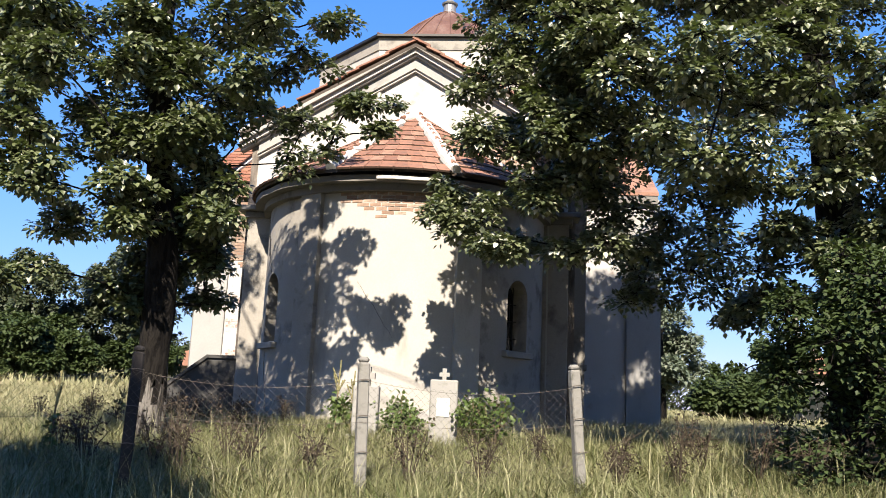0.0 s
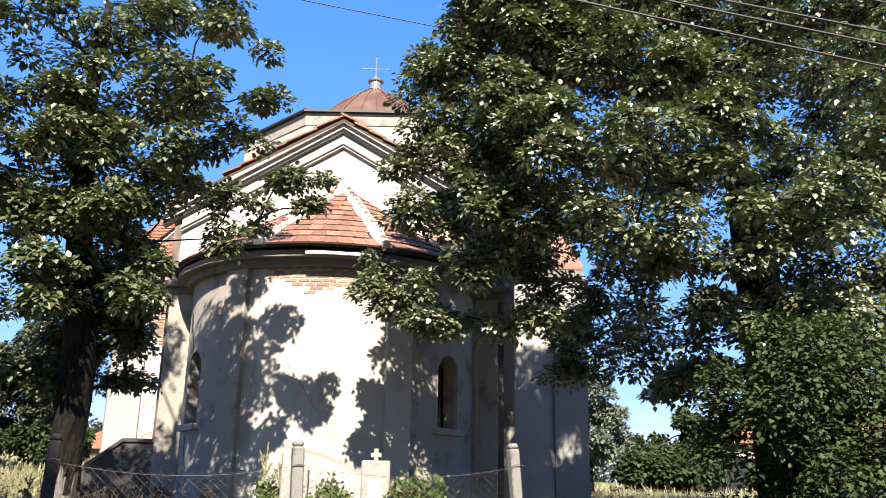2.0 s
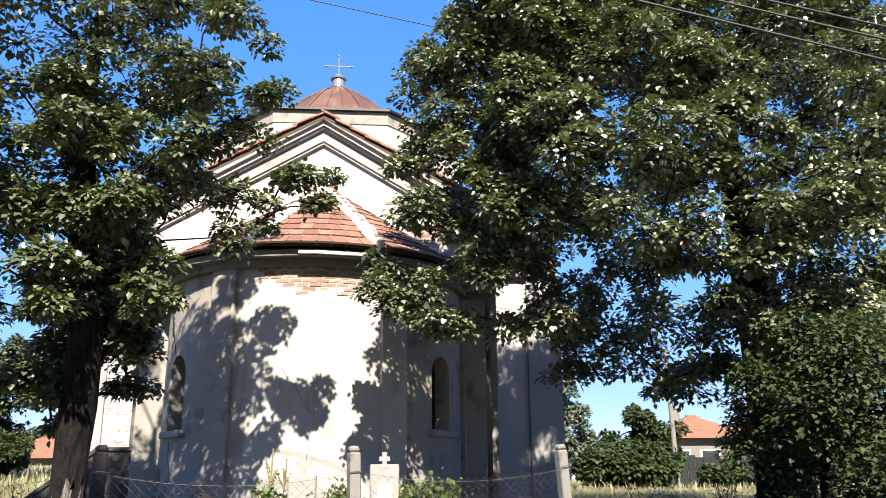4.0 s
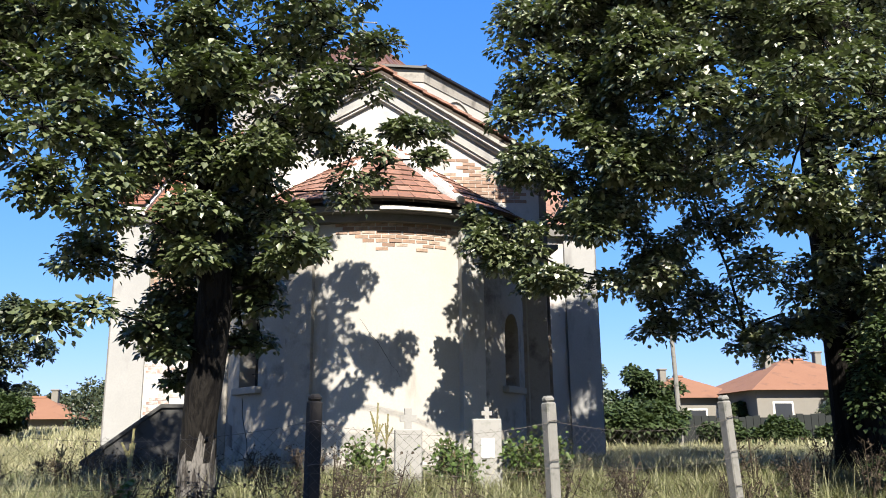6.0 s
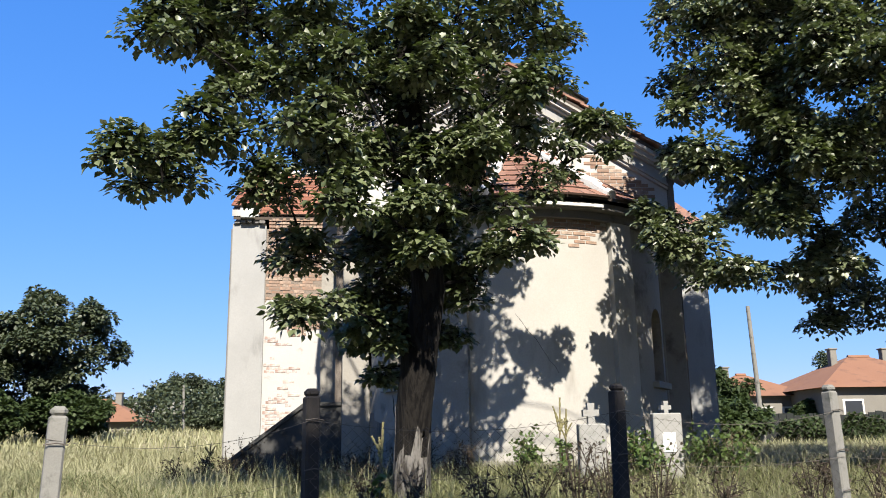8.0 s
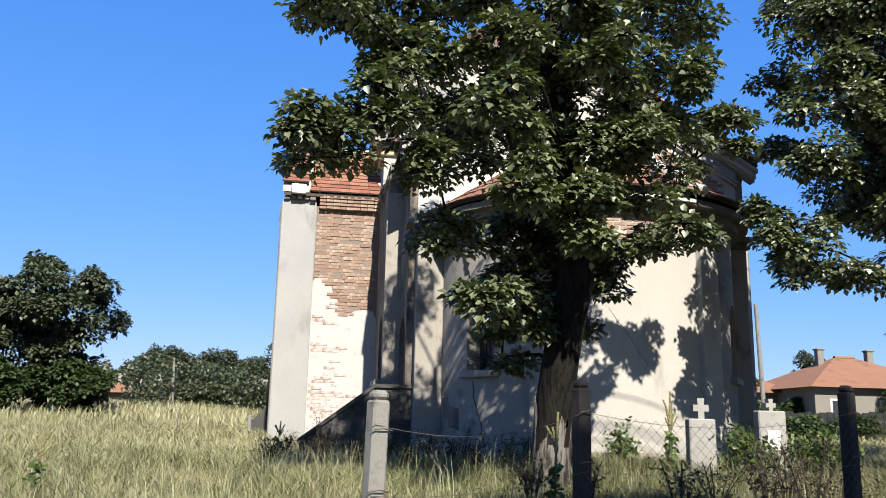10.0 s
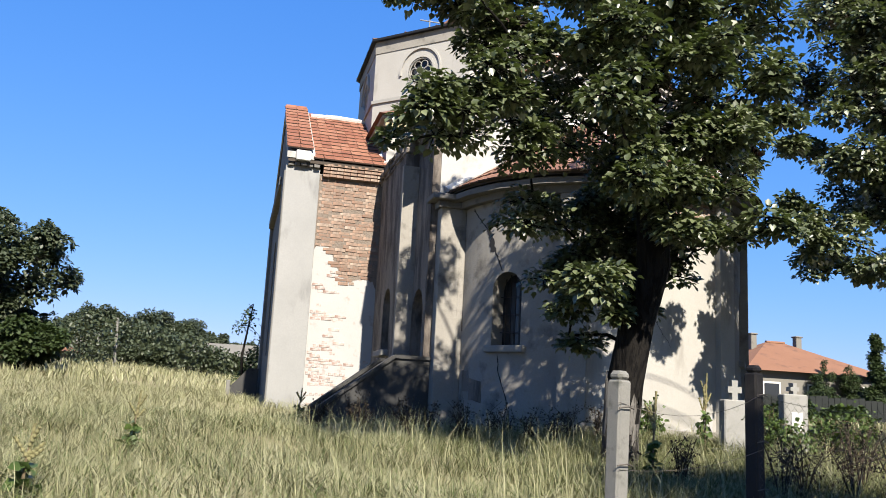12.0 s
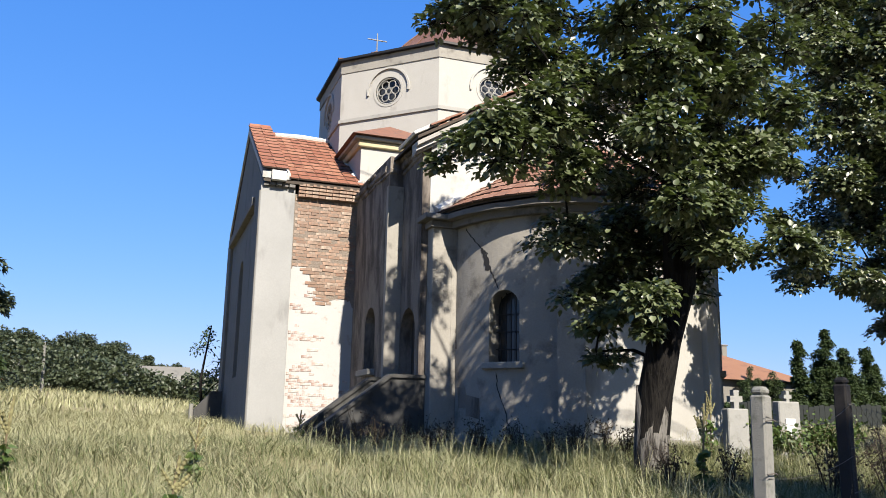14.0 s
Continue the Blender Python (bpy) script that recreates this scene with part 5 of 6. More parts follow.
def spruce(x, y, top, w, seed):
    """A dark conifer: whorls of drooping boughs that shorten towards the tip."""
    rng = np.random.default_rng(seed)
    g = float(ground_z(x, y))
    h = top - g
    boughs = []
    for k in range(9):
        f = (k + 0.6) / 9
        r = w * (1 - f) ** 0.8 * rng.uniform(0.8, 1.15)
        for i in range(max(2, round(8 * (1 - f)))):
            a = rng.uniform(0, 2 * math.pi)
            boughs.append(((x + math.cos(a) * r * 0.6, y + math.sin(a) * r * 0.6, g + h * (0.1 + 0.88 * f)), (0.2 + r * 0.5, 0.2 + r * 0.5, 0.3)))
    return tree("spruce_tree", "dark blue-green spruce beside the village houses", [(x, y, g - 0.2), (x, y, g + h * 0.5), (x, y, g + h * 0.97)], [0.13, 0.08, 0.02], boughs, 0.13, HEDGE, twigs=9, per=90, seed=seed)


for k, (x, y, top, w) in enumerate(((26.8, 40.0, 6.9, 1.5), (24.9, 40.0, 6.2, 0.6), (29.2, 41.0, 5.9, 1.7), (32.0, 42.0, 6.2, 1.6))):
    spruce(x, y, top, w, 80 + k)


def road_crown():
    rng = np.random.default_rng(63)
    return fill(rng, (-3.5, -5.6, 10.6), (1.35, 1.3, 2.2), 24, 0.7)


tree("roadside_tree", "tall leafy tree standing by the road", [(-3.7, -6.4, -0.3), (-3.7, -6.3, 3.0), (-3.6, -6.0, 6.0), (-3.5, -5.7, 9.0), (-3.5, -5.6, 11.5)], [0.3, 0.26, 0.2, 0.14, 0.06], road_crown(), 0.13, LINDEN, twigs=7, per=110, seed=61)


def far_wood(name, label, x0, x1, y, h, n, seed):
    """A far belt of trees: many clumps of leaves along a line, uneven on top."""
    rng = np.random.default_rng(seed)
    P = []
    for i in range(n):
        x = x0 + (x1 - x0) * (i + rng.uniform(0, 1)) / n
        yy = y + rng.uniform(-4, 4)
        g = float(ground_z(x, yy))
        hh = h * rng.uniform(0.6, 1.1) * (0.75 + 0.45 * math.sin(x * 0.21 + 1.7) ** 2)
        m = 900
        u = rng.normal(0, 1, (m, 3))
        u /= np.linalg.norm(u, axis=1, keepdims=True)
        w = hh * rng.uniform(0.4, 0.6)
        P.append(np.array((x, yy, g + hh * 0.5)) + u * np.array((w, w, hh * 0.52)) * rng.uniform(0.5, 1, (m, 1)) ** 0.4 + rng.normal(0, 0.15, (m, 3)))
    P = np.concatenate(P)
    v, f = leaf_cloud(P, rng.normal(0, 1, P.shape), 0.36 if h > 3 else 0.2, rng)
    return tagged(link(name, raw_mesh(name, v, f), FARLEAF), label, "woods", kind="stuff")


far_wood("far_woods", "belt of dark green trees along the horizon", -75, 6, 92, 3.2, 60, 31)
far_wood("far_bushes", "row of low green bushes across the meadow", -18, 0, 55, 2.3, 22, 32)
far_wood("far_woods", "distant trees behind the village houses", 14, 90, 85, 5.0, 34, 33)

# ---------------------------------------------------------------- graveyard fence, graves, village


def gz(x, y):
    return float(ground_z(x, y))


def fence_post(x, y, top, mat, lean=(0, 0), label=""):
    t = thing("fence_post", label, "fence post", "concrete posts along the churchyard fence", at=(x, y, gz(x, y) - 0.2))
    h = top - gz(x, y) + 0.2
    bm = bmesh.new()
    add_box(bm, -0.047, 0.047, -0.047, 0.047, 0, h - 0.05, 0.012)
    bm2 = bmesh.new()
    add_box(bm2, -0.044, 0.044, -0.044, 0.044, h - 0.055, h, 0.02)
    ob = part("shaft", join([bm, bm2]), mat, t)
    rough_edges(ob, 0.01, x)
    for k in range(3):
        part("wire_hook", tube([(-0.06, -0.058, h - 0.2 - 0.3 * k), (0, -0.07, h - 0.19 - 0.3 * k), (0.06, -0.058, h - 0.2 - 0.3 * k)], [0.004] * 3, 5), WIRE, t)
    t.rotation_euler = (radians(lean[1]), radians(lean[0]), 0.4)
    return t


fence_post(0.53, 8.03, 1.80, CONCRETE, (-4.5, 0), "leaning grey concrete fence post in tall grass")
fence_post(-1.38, 7.24, 1.75, CONCRETE, (-1.5, 0), "grey concrete fence post in tall grass")
# the next two posts carry a tree's shade in their near-black colour
fence_post(-3.26, 6.83, 1.75, SHADEPOST, (1, 0), "concrete fence post with tree shade in its dark colour")
fence_post(-5.38, 6.30, 1.70, SHADEPOST, (0, 0), "concrete fence post with tree shade in its dark colour")
fence_post(-6.71, 5.60, 1.57, CONCRETE, (1.5, 0), "grey rough concrete fence post in dry grass")


def gravestone(x, y, top, w, with_cross, label, mat):
    g = gz(x, y)
    t = thing("gravestone", label, "gravestone", "gravestones behind the fence", at=(x, y, g - 0.05))
    h = top - g + 0.05
    part("base", box(-w * 0.65, w * 0.65, -0.16, 0.16, -0.1, 0.12, 0.015), mat, t)
    ob = part("slab", box(-w / 2, w / 2, -0.075, 0.075, 0.1, h, 0.015), mat, t)
    rough_edges(ob, 0.008, x)
    bars = []
    c = [(-0.04, 0.0), (0.04, 0.0), (0.04, 0.09), (0.10, 0.09), (0.10, 0.17), (0.04, 0.17), (0.045, 0.25), (-0.045, 0.25), (-0.04, 0.17), (-0.10, 0.17), (-0.10, 0.09), (-0.04, 0.09)]
    if with_cross:
        part("cross", prism([(a * 1.05, h + b * 1.05) for a, b in c], 0.08, "xz", -0.04), mat, t, "small carved stone cross")
    else:
        part("relief_cross", prism([(a * 0.7, h - 0.02 + b * 0.7) for a, b in c], 0.1, "xz", -0.05), mat, t, "small weathered stone cross")
        part("photo_plate", box(-0.09, 0.09, -0.088, -0.07, h - 0.5, h - 0.25, 0.004), WHITEPAINT, t, "pale worn plate")
    return t


gravestone(-2.13, 11.58, 1.58, 0.36, True, "pale stone grave slab with a small cross on top", GRAVESTONE)
gravestone(-1.08, 11.75, 1.71, 0.38, False, "grey stone grave slab with a pale plate", GRAVESTONE)


def mesh_fence():
    """Sagging wire strands between the posts."""
    pts = [(0.53, 8.03, 1.7), (-1.38, 7.24, 1.65), (-3.26, 6.83, 1.65), (-5.38, 6.3, 1.6), (-6.71, 5.6, 1.5)]
    t = thing("wire_fence", "sagging rusty wires between the fence posts", "fence", at=(0.53, 8.03, 1.0))
    inv = t.matrix_basis.inverted()
    for a, b in zip(pts, pts[1:]):
        a, b = Vector(a), Vector(b)
        for d, sag in ((0.1, 0.10), (0.45, 0.05), (0.8, 0.07)):
            q = [a.lerp(b, i / 8) - Vector((0, 0.06, d + sag * 4 * (i / 8) * (1 - i / 8))) for i in range(9)]
            ob = part("strand", tube(q, [0.0018] * 9, 4, False), WIRE, t)
            ob.matrix_parent_inverse = inv

    # chain link: two sets of slanting wires in each bay
    for a, b in zip(pts[:-1], pts[1:-1]):
        a, b = Vector(a) - Vector((0, 0.05, 0.1)), Vector(b) - Vector((0, 0.05, 0.1))
        n = int((b - a).length / 0.075)
        bits = []
        for i in range(-13, n):
            for s in (0, 13):
                p, q = i + s, i + 13 - s
                lo, hi = max(min(p, q), 0), min(max(p, q), n)
                if hi <= lo:
                    continue

                def at(k):
                    f = (k - i) / 13 if s == 0 else 1 - (k - i) / 13
                    return a.lerp(b, k / n) - Vector((0, 0, 0.95 * f + 0.07 * 4 * (k / n) * (1 - k / n)))
                bits.append(tube([at(lo), at(hi)], [0.0011, 0.0011], 3, False))
        ob = tagged(part("chain_link", join(bits), WIRE, t), kind="stuff")
        ob.matrix_parent_inverse = inv


mesh_fence()


def house(x, y, w, d, eave, ridge, label, mat_wall, chim=()):
    g = gz(x, y)
    t = thing("house", label, "house", at=(x, y, g))
    e, r = eave - g, ridge - g
    part("wall", box(-w / 2, w / 2, -d / 2, d / 2, -0.3, e, 0.02), mat_wall, t)
    o = 0.5
    bm = bmesh.new()
    lo = [bm.verts.new(p) for p in ((-w / 2 - o, -d / 2 - o, e - 0.1), (w / 2 + o, -d / 2 - o, e - 0.1), (w / 2 + o, d / 2 + o, e - 0.1), (-w / 2 - o, d / 2 + o, e - 0.1))]
    rl = max(0.3, w / 2 - d / 2)
    hi = [bm.verts.new((-rl, 0, r)), bm.verts.new((rl, 0, r))]
    bm.faces.new(lo[::-1])
    bm.faces.new((lo[0], lo[1], hi[1], hi[0]))
    bm.faces.new((lo[2], lo[3], hi[0], hi[1]))
    bm.faces.new((lo[1], lo[2], hi[1]))
    bm.faces.new((lo[3], lo[0], hi[0]))
    roof = part("roof", bm, FARTILE, t)
    part("ridge_tiles", tube([(-rl, 0, r), (rl, 0, r)], [0.12, 0.12], 6), FARTILE, t)
    for cx in chim:
        part("chimney", join([box(cx - 0.2, cx + 0.2, -0.2, 0.2, r - 1.0, r + 0.45, 0.03), box(cx - 0.26, cx + 0.26, -0.26, 0.26, r + 0.40, r + 0.5, 0.03)]), THATCH, t)
    for k in range(3):
        wx = -w / 2 + w * (k + 0.5) / 3
        win = part("window", box(wx - 0.6, wx + 0.6, -d / 2 - 0.03, -d / 2 + 0.05, e - 2.0, e - 0.7, 0.02), WHITEPAINT, t)
        part("pane", box(wx - 0.48, wx + 0.48, -d / 2 - 0.045, -d / 2 - 0.02, e - 1.9, e - 0.8), GLASS, win)
    return t


house(24.0, 47.5, 8.8, 7.5, 4.15, 6.05, "cream village house with an orange hipped roof", FARWALL, (-1.6, 1.6))
house(17.9, 50.0, 5.2, 5.0, 3.95, 5.25, "small village house with a bright orange roof", FARWALL, (-1.0,))
house(-21.0, 56.0, 6.0, 5.0, 3.2, 4.5, "old village house with a tiled roof among trees", FARWALL, (1.0,))


def shed(x, y, w, d, eave, ridge, label):
    g = gz(x, y)
    t = thing("shed", label, "shed", at=(x, y, g))
    part("wall", box(-w / 2, w / 2, -d / 2, d / 2, -0.3, eave - g, 0.02), FARWALL, t)
    part("roof", prism([(-d / 2 - 0.4, eave - g - 0.1), (0, ridge - g), (d / 2 + 0.4, eave - g - 0.1), (d / 2 + 0.4, eave - g - 0.22), (0, ridge - g - 0.15), (-d / 2 - 0.4, eave - g - 0.22)], w + 0.8, "yz", -w / 2 - 0.4), THATCH, t)
    return t


shed(-9.7, 62.0, 4.4, 4.0, 3.7, 4.55, "long low shed with a grey roof")
shed(-6.6, 57.0, 2.4, 2.2, 2.95, 3.7, "small shed with pale walls and a grey roof")
shed(-19.3, 63.4, 2.4, 2.0, 4.1, 4.76, "little well house with a brown roof")


def utility_pole(x, y, top, r, label, arms=True):
    g = gz(x, y)
    t = thing("utility_pole", label, "utility pole", at=(x, y, g))
    part("pole", tube([(0, 0, -0.3), (-0.05, 0, (top - g) * 0.5), (-0.12, 0, top - g)], [r, r * 0.9, r * 0.75], 10), CONCRETE, t)
    if arms:
        part("crossarm", box(-0.7, 0.5, -0.05, 0.05, top - g - 0.9, top - g - 0.78), DARKWOOD, t)
        for k in (-0.6, -0.2, 0.3):
            part("insulator", tube([(k, 0, top - g - 0.78), (k, 0, top - g - 0.62)], [0.04, 0.03], 8), WHITEPAINT, t)
    return t


utility_pole(10.5, 32.7, 6.6, 0.10, "thin grey utility pole at the field's edge", False)
utility_pole(-15.2, 52.0, 5.1, 0.09, "pale wooden utility pole in the meadow", False)
utility_pole(-21.5, 88.0, 8.2, 0.15, "distant wooden utility pole by the woods", False)


BOARDS = plain("grey_green_boards", (0.011, 0.013, 0.012), 0.95)


def board_fence():
    t = thing("board_fence", "grey board fence along the village street", "fence", at=(17, 36, 1.2))
    for k in range(46):
        x = 11 + 0.34 * k
        g = gz(x, 36)
        ob = part("board", box(x - 17 - 0.16, x - 17 + 0.16, -0.02, 0.02, g - 1.25, g - 1.2 + 1.32 + 0.04 * math.sin(k * 2.1)), BOARDS, t)
    for k in range(8):
        x = 11 + 2.2 * k
        part("post", box(x - 17 - 0.07, x - 17 + 0.07, 0.03, 0.16, -0.4, 1.15), CONCRETE, t)


board_fence()

# overhead wires
for a, b, sag in (((-14, 15.0, 13.03), (16, 15.0, 7.16), 0.2), ((-9, 7.0, 8.2), (14, 7.0, 3.07), 0.2), ((-9, 7.0, 8.31), (14, 7.0, 3.39), 0.2), ((-9, 7.0, 8.34), (14, 7.0, 3.62), 0.2), ((-9, 7.0, 8.9), (14, 7.0, 3.74), 0.2)):
    a, b = Vector(a), Vector(b)
    c = thing("overhead_cable", "thin dark cable hung high between poles", "cable", "cables over the churchyard", at=a)
    q = [a.lerp(b, i / 16) - a - Vector((0, 0, sag * 4 * (i / 16) * (1 - i / 16))) for i in range(17)]
    part("strand", tube(q, [0.012] * 17, 5, False), CABLE, c)

# ---------------------------------------------------------------- grass and weeds


def blades(name, label, x, y, h, width, mat, seed, lean=0.35):
    """Grass: bent blades of three joints each."""
    rng = np.random.default_rng(seed)
    n = len(x)
    z = ground_z(x, y) - 0.02
    a = rng.uniform(0, 2 * math.pi, n)
    d = np.stack([np.cos(a), np.sin(a), np.zeros(n)], 1)
    s = np.stack([-np.sin(a), np.cos(a), np.zeros(n)], 1)
    b = np.stack([x, y, z], 1)
    h = (h * rng.uniform(0.5, 1.25, n))[:, None]
    w = (width * rng.uniform(0.6, 1.3, n))[:, None]
    l = (lean * rng.uniform(0.2, 1.6, n))[:, None]
    up = np.array([0, 0, 1.0])
    p1 = b + up * h * 0.5 + d * h * l * 0.25
    p2 = b + up * h * 0.92 + d * h * l
    v = np.stack([b - s * w, b + s * w, p1 + s * w * 0.8, p1 - s * w * 0.8, p2], 1).reshape(-1, 3)
    i = np.arange(n)[:, None] * 5
    f = np.concatenate([np.concatenate([i, i + 1, i + 2], 1), np.concatenate([i, i + 2, i + 3], 1), np.concatenate([i + 3, i + 2, i + 4], 1)])
    return tagged(link(name, raw_mesh(name, v, f), mat), label, "grass", kind="stuff")


def scatter(n, x0, x1, y0, y1, seed, clump=0.6):
    """Places in tufts, none inside the church."""
    rng = np.random.default_rng(seed)
    x, y = rng.uniform(x0, x1, n), rng.uniform(y0, y1, n)
    t = np.sin(x * 1.9 + np.sin(y * 1.3) * 2) * np.sin(y * 2.2 + np.cos(x * 0.8) * 2) + 0.6 * np.sin(x * 5.1 + y * 3.7)
    ok = rng.uniform(-1.6, 1.6, n) < t * clump + 0.5
    ok &= ~((np.hypot(x - XC, y - CY) < R + 0.05) | ((x > -5.9) & (x < 1.4) & (y > 15.8) & (y < 27)) | ((x > -8.05) & (x < 3.5) & (y > 19.9) & (y < 27.1)) | ((x > -7.3) & (x < -5.3) & (y > 15.8) & (y < 17.6)))
    return x[ok], y[ok]


x, y = scatter(18000, -15, 9, 3.4, 14.0, 39, 2.2)
blades("seeding_grass", "thin pale seed stalks above the grass", x, y, 0.52, 0.0026, GRASS, 40, 0.6)
x, y = scatter(270000, -15, 9, 3.2, 13.6, 41, 1.0)
keep_dry = np.random.default_rng(49).uniform(0, 1, len(x)) < 1.0 - 0.78 * smooth01((x + 7.5) / 4.0)
blades("meadow_grass", "tall dry yellow meadow grass", x[keep_dry], y[keep_dry], 0.22, 0.0038, GRASS, 42, 1.7)
blades("mixed_grass", "half-green grass along the fence and graves", x[~keep_dry], y[~keep_dry], 0.24, 0.0042, OLIVEGRASS, 50, 1.5)
x, y = scatter(110000, -18, 12, 13.0, 30, 43)
blades("meadow_grass", "tall dry yellow meadow grass", x, y, 0.25, 0.006, GRASS, 44, 1.5)
x, y = scatter(60000, -40, 26, 28, 75, 45)
blades("far_meadow_grass", "dry grass of the open meadow", x, y, 0.40, 0.022, GRASS, 46, 0.6)
x, y = scatter(60000, -16, 8, 4.5, 15.5, 47, 1.6)
blades("green_grass", "patches of greener grass and weeds", x, y, 0.22, 0.0045, GREENGRASS, 48, 1.2)


def weed(x, y, h, dark, seed):
    rng = np.random.default_rng(seed)
    g = gz(x, y)
    t = thing("dry_weed" if dark else "green_weed", "withered dark weed stalks in the grass" if dark else "leafy green weed beside the graves", "weed", "weeds in the churchyard", at=(x, y, g))
    st, tips = [], []
    for k in range(7):
        a = rng.uniform(0, 6.28)
        l = rng.uniform(0.1, 0.35) * h
        e = np.array([math.cos(a) * l, math.sin(a) * l, h * rng.uniform(0.6, 1.0)])
        mid = e * 0.55 + np.array([0, 0, 0.05])
        st.append(tube([(0, 0, -0.03), mid, e], [0.008, 0.006, 0.003], 4, False))
        for j in range(8):
            q = mid + (e - mid) * rng.uniform(-0.6, 1)
            tw = rng.normal(0, 0.09, 3)
            st.append(tube([q, q + tw], [0.004, 0.002], 3, False))
            tips.append(q + tw * rng.uniform(0.4, 1.1))
    part("stalk", join(st), DARKSTALK if dark else STALK, t)
    n = 140 if dark else 420
    T = np.array(tips)
    p = T[rng.integers(0, len(T), n)] + rng.normal(0, 0.03 if dark else 0.06, (n, 3))
    v, f = leaf_cloud(p, rng.normal(0, 1, (n, 3)), 0.03 if dark else 0.06, rng)
    link("leaves", raw_mesh("leaves", v, f), DARKSTALK if dark else WEED, t)
    return t


for k, (x, y, h) in enumerate(((-3.1, 7.6, 0.75), (-2.6, 7.9, 0.6), (-4.1, 7.8, 0.6), (1.5, 8.6, 0.6), (2.3, 8.8, 0.7), (3.1, 8.9, 0.6), (1.0, 9.2, 0.5), (-1.1, 8.2, 0.7), (-0.4, 8.3, 0.6), (-5.0, 9.0, 0.5), (-6.0, 13.2, 0.55), (-5.2, 12.6, 0.5), (-6.8, 14.8, 0.6), (2.0, 10.6, 0.7), (3.2, 11.0, 0.7), (0.2, 10.2, 0.5), (-3.3, 7.9, 0.7), (-2.9, 8.3, 0.6), (-3.6, 8.2, 0.55), (2.7, 8.4, 0.55), (1.9, 9.4, 0.6), (3.6, 9.6, 0.6), (-2.0, 8.0, 0.45), (-4.6, 8.6, 0.5), (0.9, 8.5, 0.5), (-7.4, 14.2, 0.5), (-4.2, 12.4, 0.5), (-3.6, 12.7, 0.5), (-6.4, 12.4, 0.5), (-5.8, 12.0, 0.45), (-5.4, 13.3, 0.55), (-4.9, 12.9, 0.5), (-4.6, 11.8, 0.45), (-6.9, 13.4, 0.5), (-5.1, 11.6, 0.5), (-3.9, 11.6, 0.5), (-7.6, 13.0, 0.45), (-6.1, 14.6, 0.6))):
    weed(x, y, h, True, 100 + k)
for k, (x, y, h) in enumerate(((-1.65, 11.5, 0.7), (-1.5, 11.2, 0.6), (-0.65, 11.6, 0.7), (-0.4, 11.3, 0.75), (-2.7, 12.9, 0.5), (-0.9, 12.6, 0.6))):
    weed(x, y, h, False, 140 + k)


def mullein(x, y, h, seed):
    """A tall spent mullein: a stout spike with side spikes and a few drooping leaves."""
    rng = np.random.default_rng(seed)
    t = thing("mullein", "tall dry mullein stalk with yellowish seed spikes", "weed", "mulleins in the meadow", at=(x, y, gz(x, y)))
    part("stalk", tube([(0, 0, -0.03), (0.01, 0, h * 0.5), (0.03, 0, h)], [0.012, 0.010, 0.006], 6, False), STALK, t)
    spikes = [((0.02, 0, h * 0.6), (0.035, 0, h))]
    for k in range(4):
        a = rng.uniform(0, 6.28)
        b = Vector((0.015, 0, h * rng.uniform(0.55, 0.72)))
        e = b + Vector((math.cos(a) * 0.09, math.sin(a) * 0.06, h * rng.uniform(0.15, 0.26)))
        spikes.append((b, e))
    for b, e in spikes:
        b, e = Vector(b), Vector(e)
        n = 9
        q = [b.lerp(e, i / n) for i in range(n + 1)]
        part("seed_spike", tube(q, [0.008 + 0.009 * (i % 2) * (1 - 0.4 * i / n) for i in range(n + 1)], 6), MULLEIN, t)
    P = np.stack([rng.normal(0, 0.03, 46), rng.normal(0, 0.03, 46), rng.uniform(0.02, 0.5, 46) * h], 1)
    v, f = leaf_cloud(P, np.stack([rng.normal(0, 1, 46), rng.normal(0, 1, 46), rng.uniform(-0.2, 0.5, 46)], 1), 0.085, rng)
    link("leaves", raw_mesh("leaves", v, f), WEED, t)
    return t


MULLEIN = plain("mullein_spike", (0.12, 0.11, 0.05), 0.9)
for k, (x, y, h) in enumerate(((-11.1, 9.0, 0.75), (-9.6, 10.0, 0.6), (-11.4, 9.3, 0.6), (-4.9, 8.6, 0.9), (-2.55, 11.6, 1.05), (-2.4, 11.9, 0.9), (-9.9, 7.0, 0.5), (-7.6, 15.8, 0.6))):
    mullein(x, y, h, 300 + k)

# ---------------------------------------------------------------- tiles and bricks, piece by piece
jit = random.Random(4)
old_tile, orange_tile = tile_mesh("old_tile", OLDTILE), tile_mesh("orange_tile", TILE)
rows_n = 11
for k in range(rows_n):
    s0 = k / rows_n
    arc = math.pi * EAVE_R * (1 - s0)
    n = max(3, round(arc / 0.235))
    for i in range(n):
        a = -90 + 180 * (i + 0.5 + (0.5 if k % 2 else 0) * 0) / n
        if min(abs(a - h) for h in HIPS) * radians(1) * EAVE_R * (1 - s0) < 0.10:
            continue
        e = eave_point(a)
        p = e.lerp(APEX, s0)
        p = p - (APEX - e).normalized() * (0.05 if k == 0 else 0)
        across = Vector((math.cos(radians(a)), math.sin(radians(a)), 0))
        ob = lay_tile(old_tile, apse_roof, p, across, APEX - e, arc / n * 0.985, jit, 0.012)
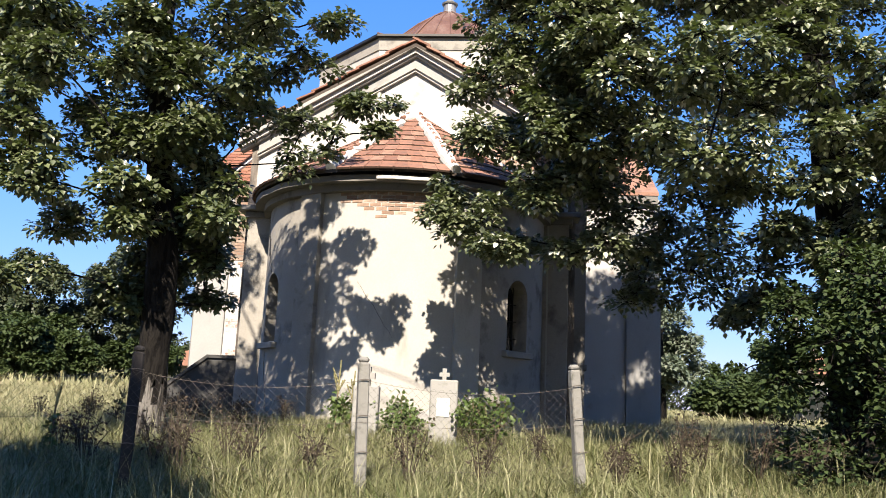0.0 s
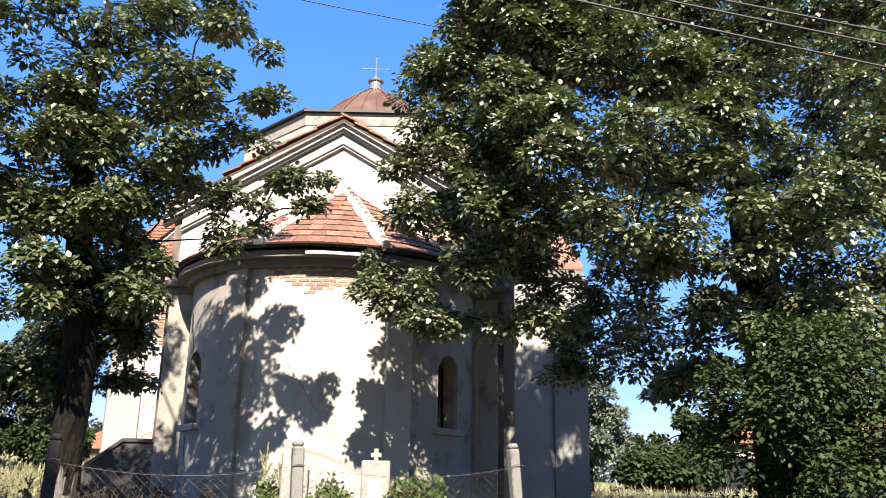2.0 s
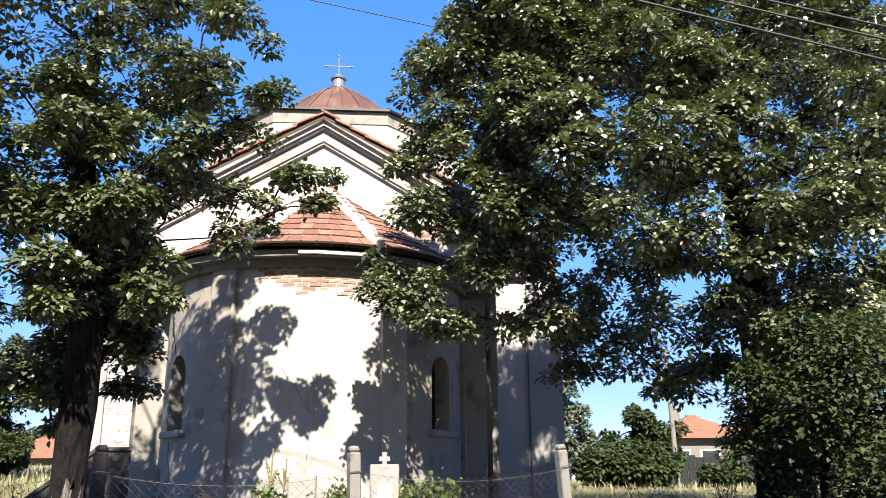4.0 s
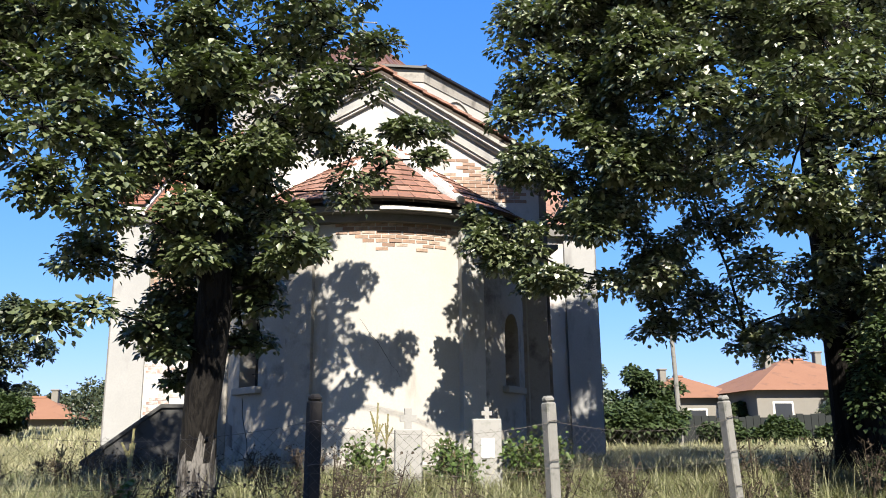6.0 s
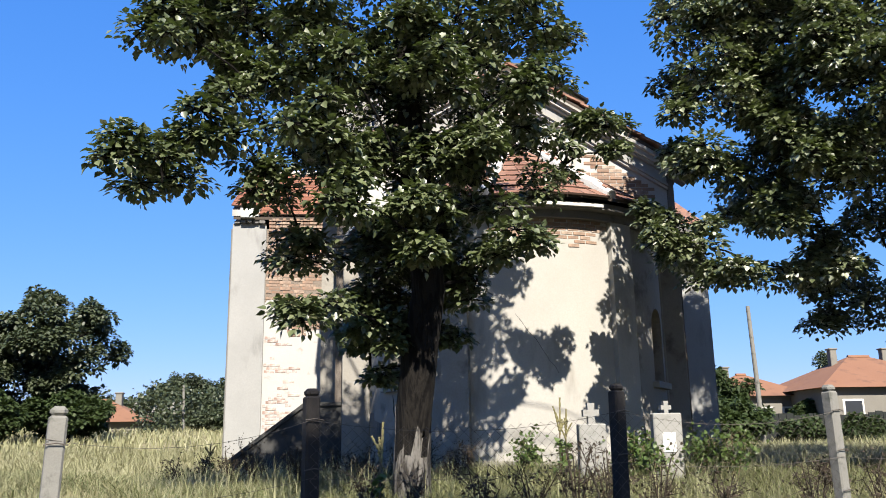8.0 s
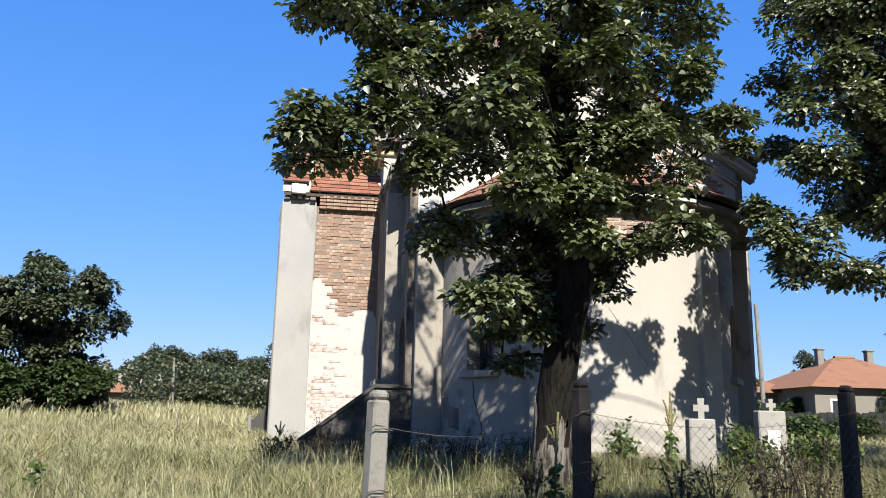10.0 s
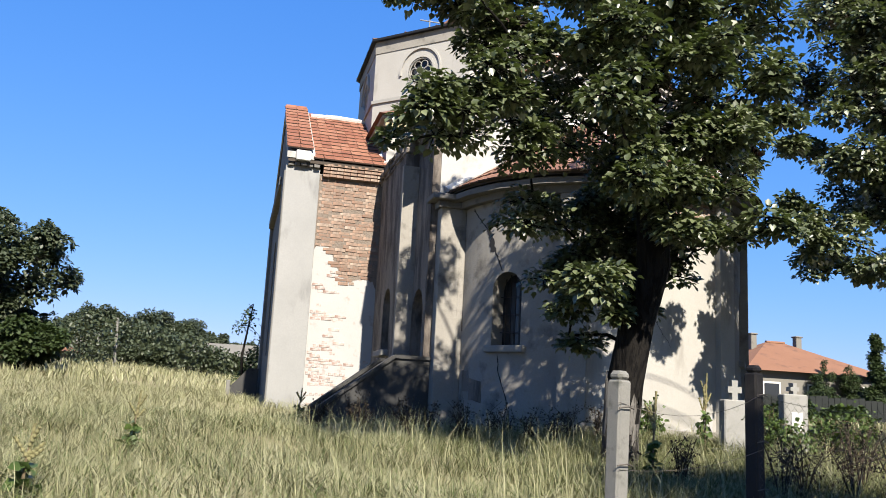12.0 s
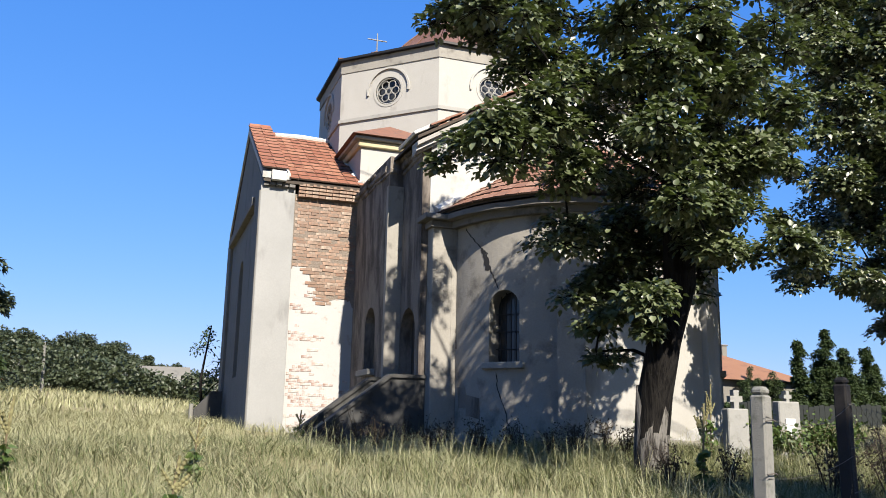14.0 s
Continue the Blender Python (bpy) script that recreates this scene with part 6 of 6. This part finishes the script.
for a in HIPS:
    e = eave_point(a)
    pts = [e.lerp(APEX, i / 14) + Vector((0, 0, 0.045)) + Vector((jit.uniform(-0.012, 0.012), 0, jit.uniform(-0.01, 0.012))) for i in range(15)]
    hip = part("hip_mortar", tube(pts, [0.105 + jit.uniform(-0.015, 0.02) for _ in pts], 8), MORTAR, church, "white mortar over the hip")
    keep(hip)
    for i in range(12):
        q = e.lerp(APEX, (i + 0.3) / 13) + Vector((0, -0.02, 0.13))
        keep(part("hip_tile", tube([q, q + (APEX - e).normalized() * 0.14], [0.045, 0.035], 6), OLDTILE, church))
for s in (-1, 1):
    pts = [eave_point(88 * s).lerp(APEX, i / 10) + Vector((0, -0.06, 0.07)) for i in range(11)]
    keep(part("flashing", tube(pts, [0.10 + jit.uniform(-0.02, 0.03) for _ in pts], 6), MORTAR, church, "white mortar where roof meets wall"))

# orange tiles on the transept roof, and two raised rows on the verge
up = Vector((0, 3.7, 2.20))
for k in range(13):
    base = Vector((0, 19.76, 6.575)) + up * (k / 13)
    for i in range(8):
        x = -7.28 + 0.225 * i + jit.uniform(-0.004, 0.004)
        lay_tile(orange_tile, transept_roof, base + Vector((x, 0, 0)), Vector((1, 0, 0)), up, 0.222, jit, 0.01)
    for x in (-7.86, -7.56):
        lay_tile(orange_tile, transept_roof, base + Vector((x, -0.03, 0.19)), Vector((1, 0, 0)), up, 0.29, jit, 0.01)
for k in range(9):
    keep(part("ridge_tile", tube([(-7.98 + 0.27 * k, 23.5, 8.79 + (0.17 if k < 2 else 0)), (-7.70 + 0.27 * k, 23.5, 8.805 + (0.17 if k < 2 else 0))], [0.105, 0.095], 8), TILE, church))
# tiles along the gable's edge of the chancel roof
for s, roof in ((-1, chancel_roof_left), (1, chancel_roof_right)):
    e0 = Vector((XC + s * (XC + 5.74) * 1, 0, 6.54))
    top = Vector((XC, 0, GA + 0.16))
    for k in range(12):
        for i in range(4):
            if s < 0 and k < 5 and jit.random() < 0.45:
                continue
            p = e0.lerp(top, k / 12) + Vector((0, 15.68 + 0.23 * i, jit.uniform(-0.012, 0.02)))
            lay_tile(old_tile, roof, p, Vector((0, -s, 0)) * -1 if s < 0 else Vector((0, 1, 0)), top - e0, 0.23, jit, 0.01)


def brick_mesh(name, w, d, h):
    bm = box(-w / 2, w / 2, -d / 2, d / 2, -h / 2, h / 2, 0.006)
    me = bpy.data.meshes.new(name)
    bm.to_mesh(me)
    bm.free()
    me.materials.append(BRICK)
    return me


def washed(me):
    c = me.copy()
    c.materials[0] = WASHBRICK
    return c


full_brick, half_brick = brick_mesh("full_brick", 0.24, 0.10, 0.064), brick_mesh("half_brick", 0.116, 0.10, 0.064)


full_washed, half_washed = washed(full_brick), washed(half_brick)


def lay_brick(parent, m, half=False, wash=False):
    ob = new("brick", (half_washed if half else full_washed) if wash else (half_brick if half else full_brick))
    ob.parent = parent
    ob.matrix_basis = m
    return ob


def transept_bricks():
    for r in range(70):
        z = 1.15 + 0.075 * r
        if z > 6.26:
            break
        x = -7.20 + (0.0 if r % 2 else 0.06)
        while x < -5.80:
            half = (r % 2 == 1 and jit.random() < 0.5) or jit.random() < 0.1
            w = 0.125 if half else 0.25
            cx = x + w / 2
            edge = 4.55 - 0.75 * smooth01((cx + 7.15) / 1.0) + 0.16 * math.sin(cx * 7) + 0.1 * jit.uniform(-1, 1)
            low = 2.25 - 0.25 * math.sin(cx * 4 + 1) + 0.25 * jit.uniform(-1, 1)
            bare = z > edge or z < low or (cx < -6.45 and jit.random() < 0.8 and z < 4.3 and noise.noise(Vector((cx * 1.6, 3.1, z * 5.0))) > 0.02)
            if bare and jit.random() < 0.97 and cx + w / 2 < -5.72:
                depth = 20.036 if z > edge else 20.047
                lay_brick(transept_front, Matrix.Translation((cx, depth + jit.uniform(-0.010, 0.010), z + jit.uniform(-0.009, 0.009))) @ Matrix.Rotation(radians(jit.uniform(-2.5, 2.5)), 4, "Y") @ Matrix.Diagonal((jit.uniform(0.93, 1.05), 1, jit.uniform(0.96, 1.17), 1)), half, z < edge)
            x += w


n = 26
joint_edge = [(-7.215 + 1.48 * i / n, 4.62 - 0.75 * float(smooth01((1.48 * i / n - 0.065) / 1.0)) + 0.16 * math.sin((-7.215 + 1.48 * i / n) * 7) + jit.uniform(-0.06, 0.06)) for i in range(n + 1)]
keep(part("bare_masonry", prism(joint_edge + [(-5.735, 6.29), (-7.215, 6.29)], 0.02, "xz", 19.994), JOINT, church, "bare eroded brickwork joints"))
transept_bricks()
for k, o in enumerate((0.0, 0.02, 0.045, 0.07)):
    for i in range(9):
        lay_brick(transept_front, Matrix.Translation((-7.08 + 0.25 * i * 0.62, 19.95 - o, 6.26 + 0.076 * k + jit.uniform(-0.006, 0.006))) @ Matrix.Rotation(radians(jit.uniform(-2, 2)), 4, "Z") @ Matrix.Diagonal((0.62, 1.6, 1, 1)))
# bare bricks under the apse cornice
for r in range(8):
    z = 4.30 + 0.066 * r
    step_a = math.degrees(0.212 / R)
    a = -16 + (0 if r % 2 else step_a / 2)
    while a < 24.5:
        lim = 4.38 + 0.20 * smooth01((-a - 2) / 14) + 0.22 * smooth01((a - 15) / 10) + 0.05 * math.sin(a * 0.9)
        if z > lim + jit.uniform(-0.05, 0.05):
            m = radial(a) @ Matrix.Translation((0, -R + 0.042 + jit.uniform(-0.006, 0.005), z))
            lay_brick(apse_wall, m @ Matrix.Rotation(radians(jit.uniform(-2, 2)), 4, "Y") @ Matrix.Diagonal((jit.uniform(0.74, 0.87), 1, jit.uniform(0.78, 0.98), 1)))
        a += step_a
# bricks in the gable where the plaster fell
for r in range(12):
    z = 5.95 + 0.072 * r
    for i in range(10):
        x = -1.3 + 0.25 * i + (0.125 if r % 2 else 0)
        top = GA - (x - XC) * (GA - GZ) / (XC - GX0) * 1.0
        if x > -1.0 + 0.4 * jit.random() and z < top - 0.60 and x < 0.65:
            lay_brick(gable, Matrix.Translation((x, 15.92 + jit.uniform(-0.006, 0.006), z)))
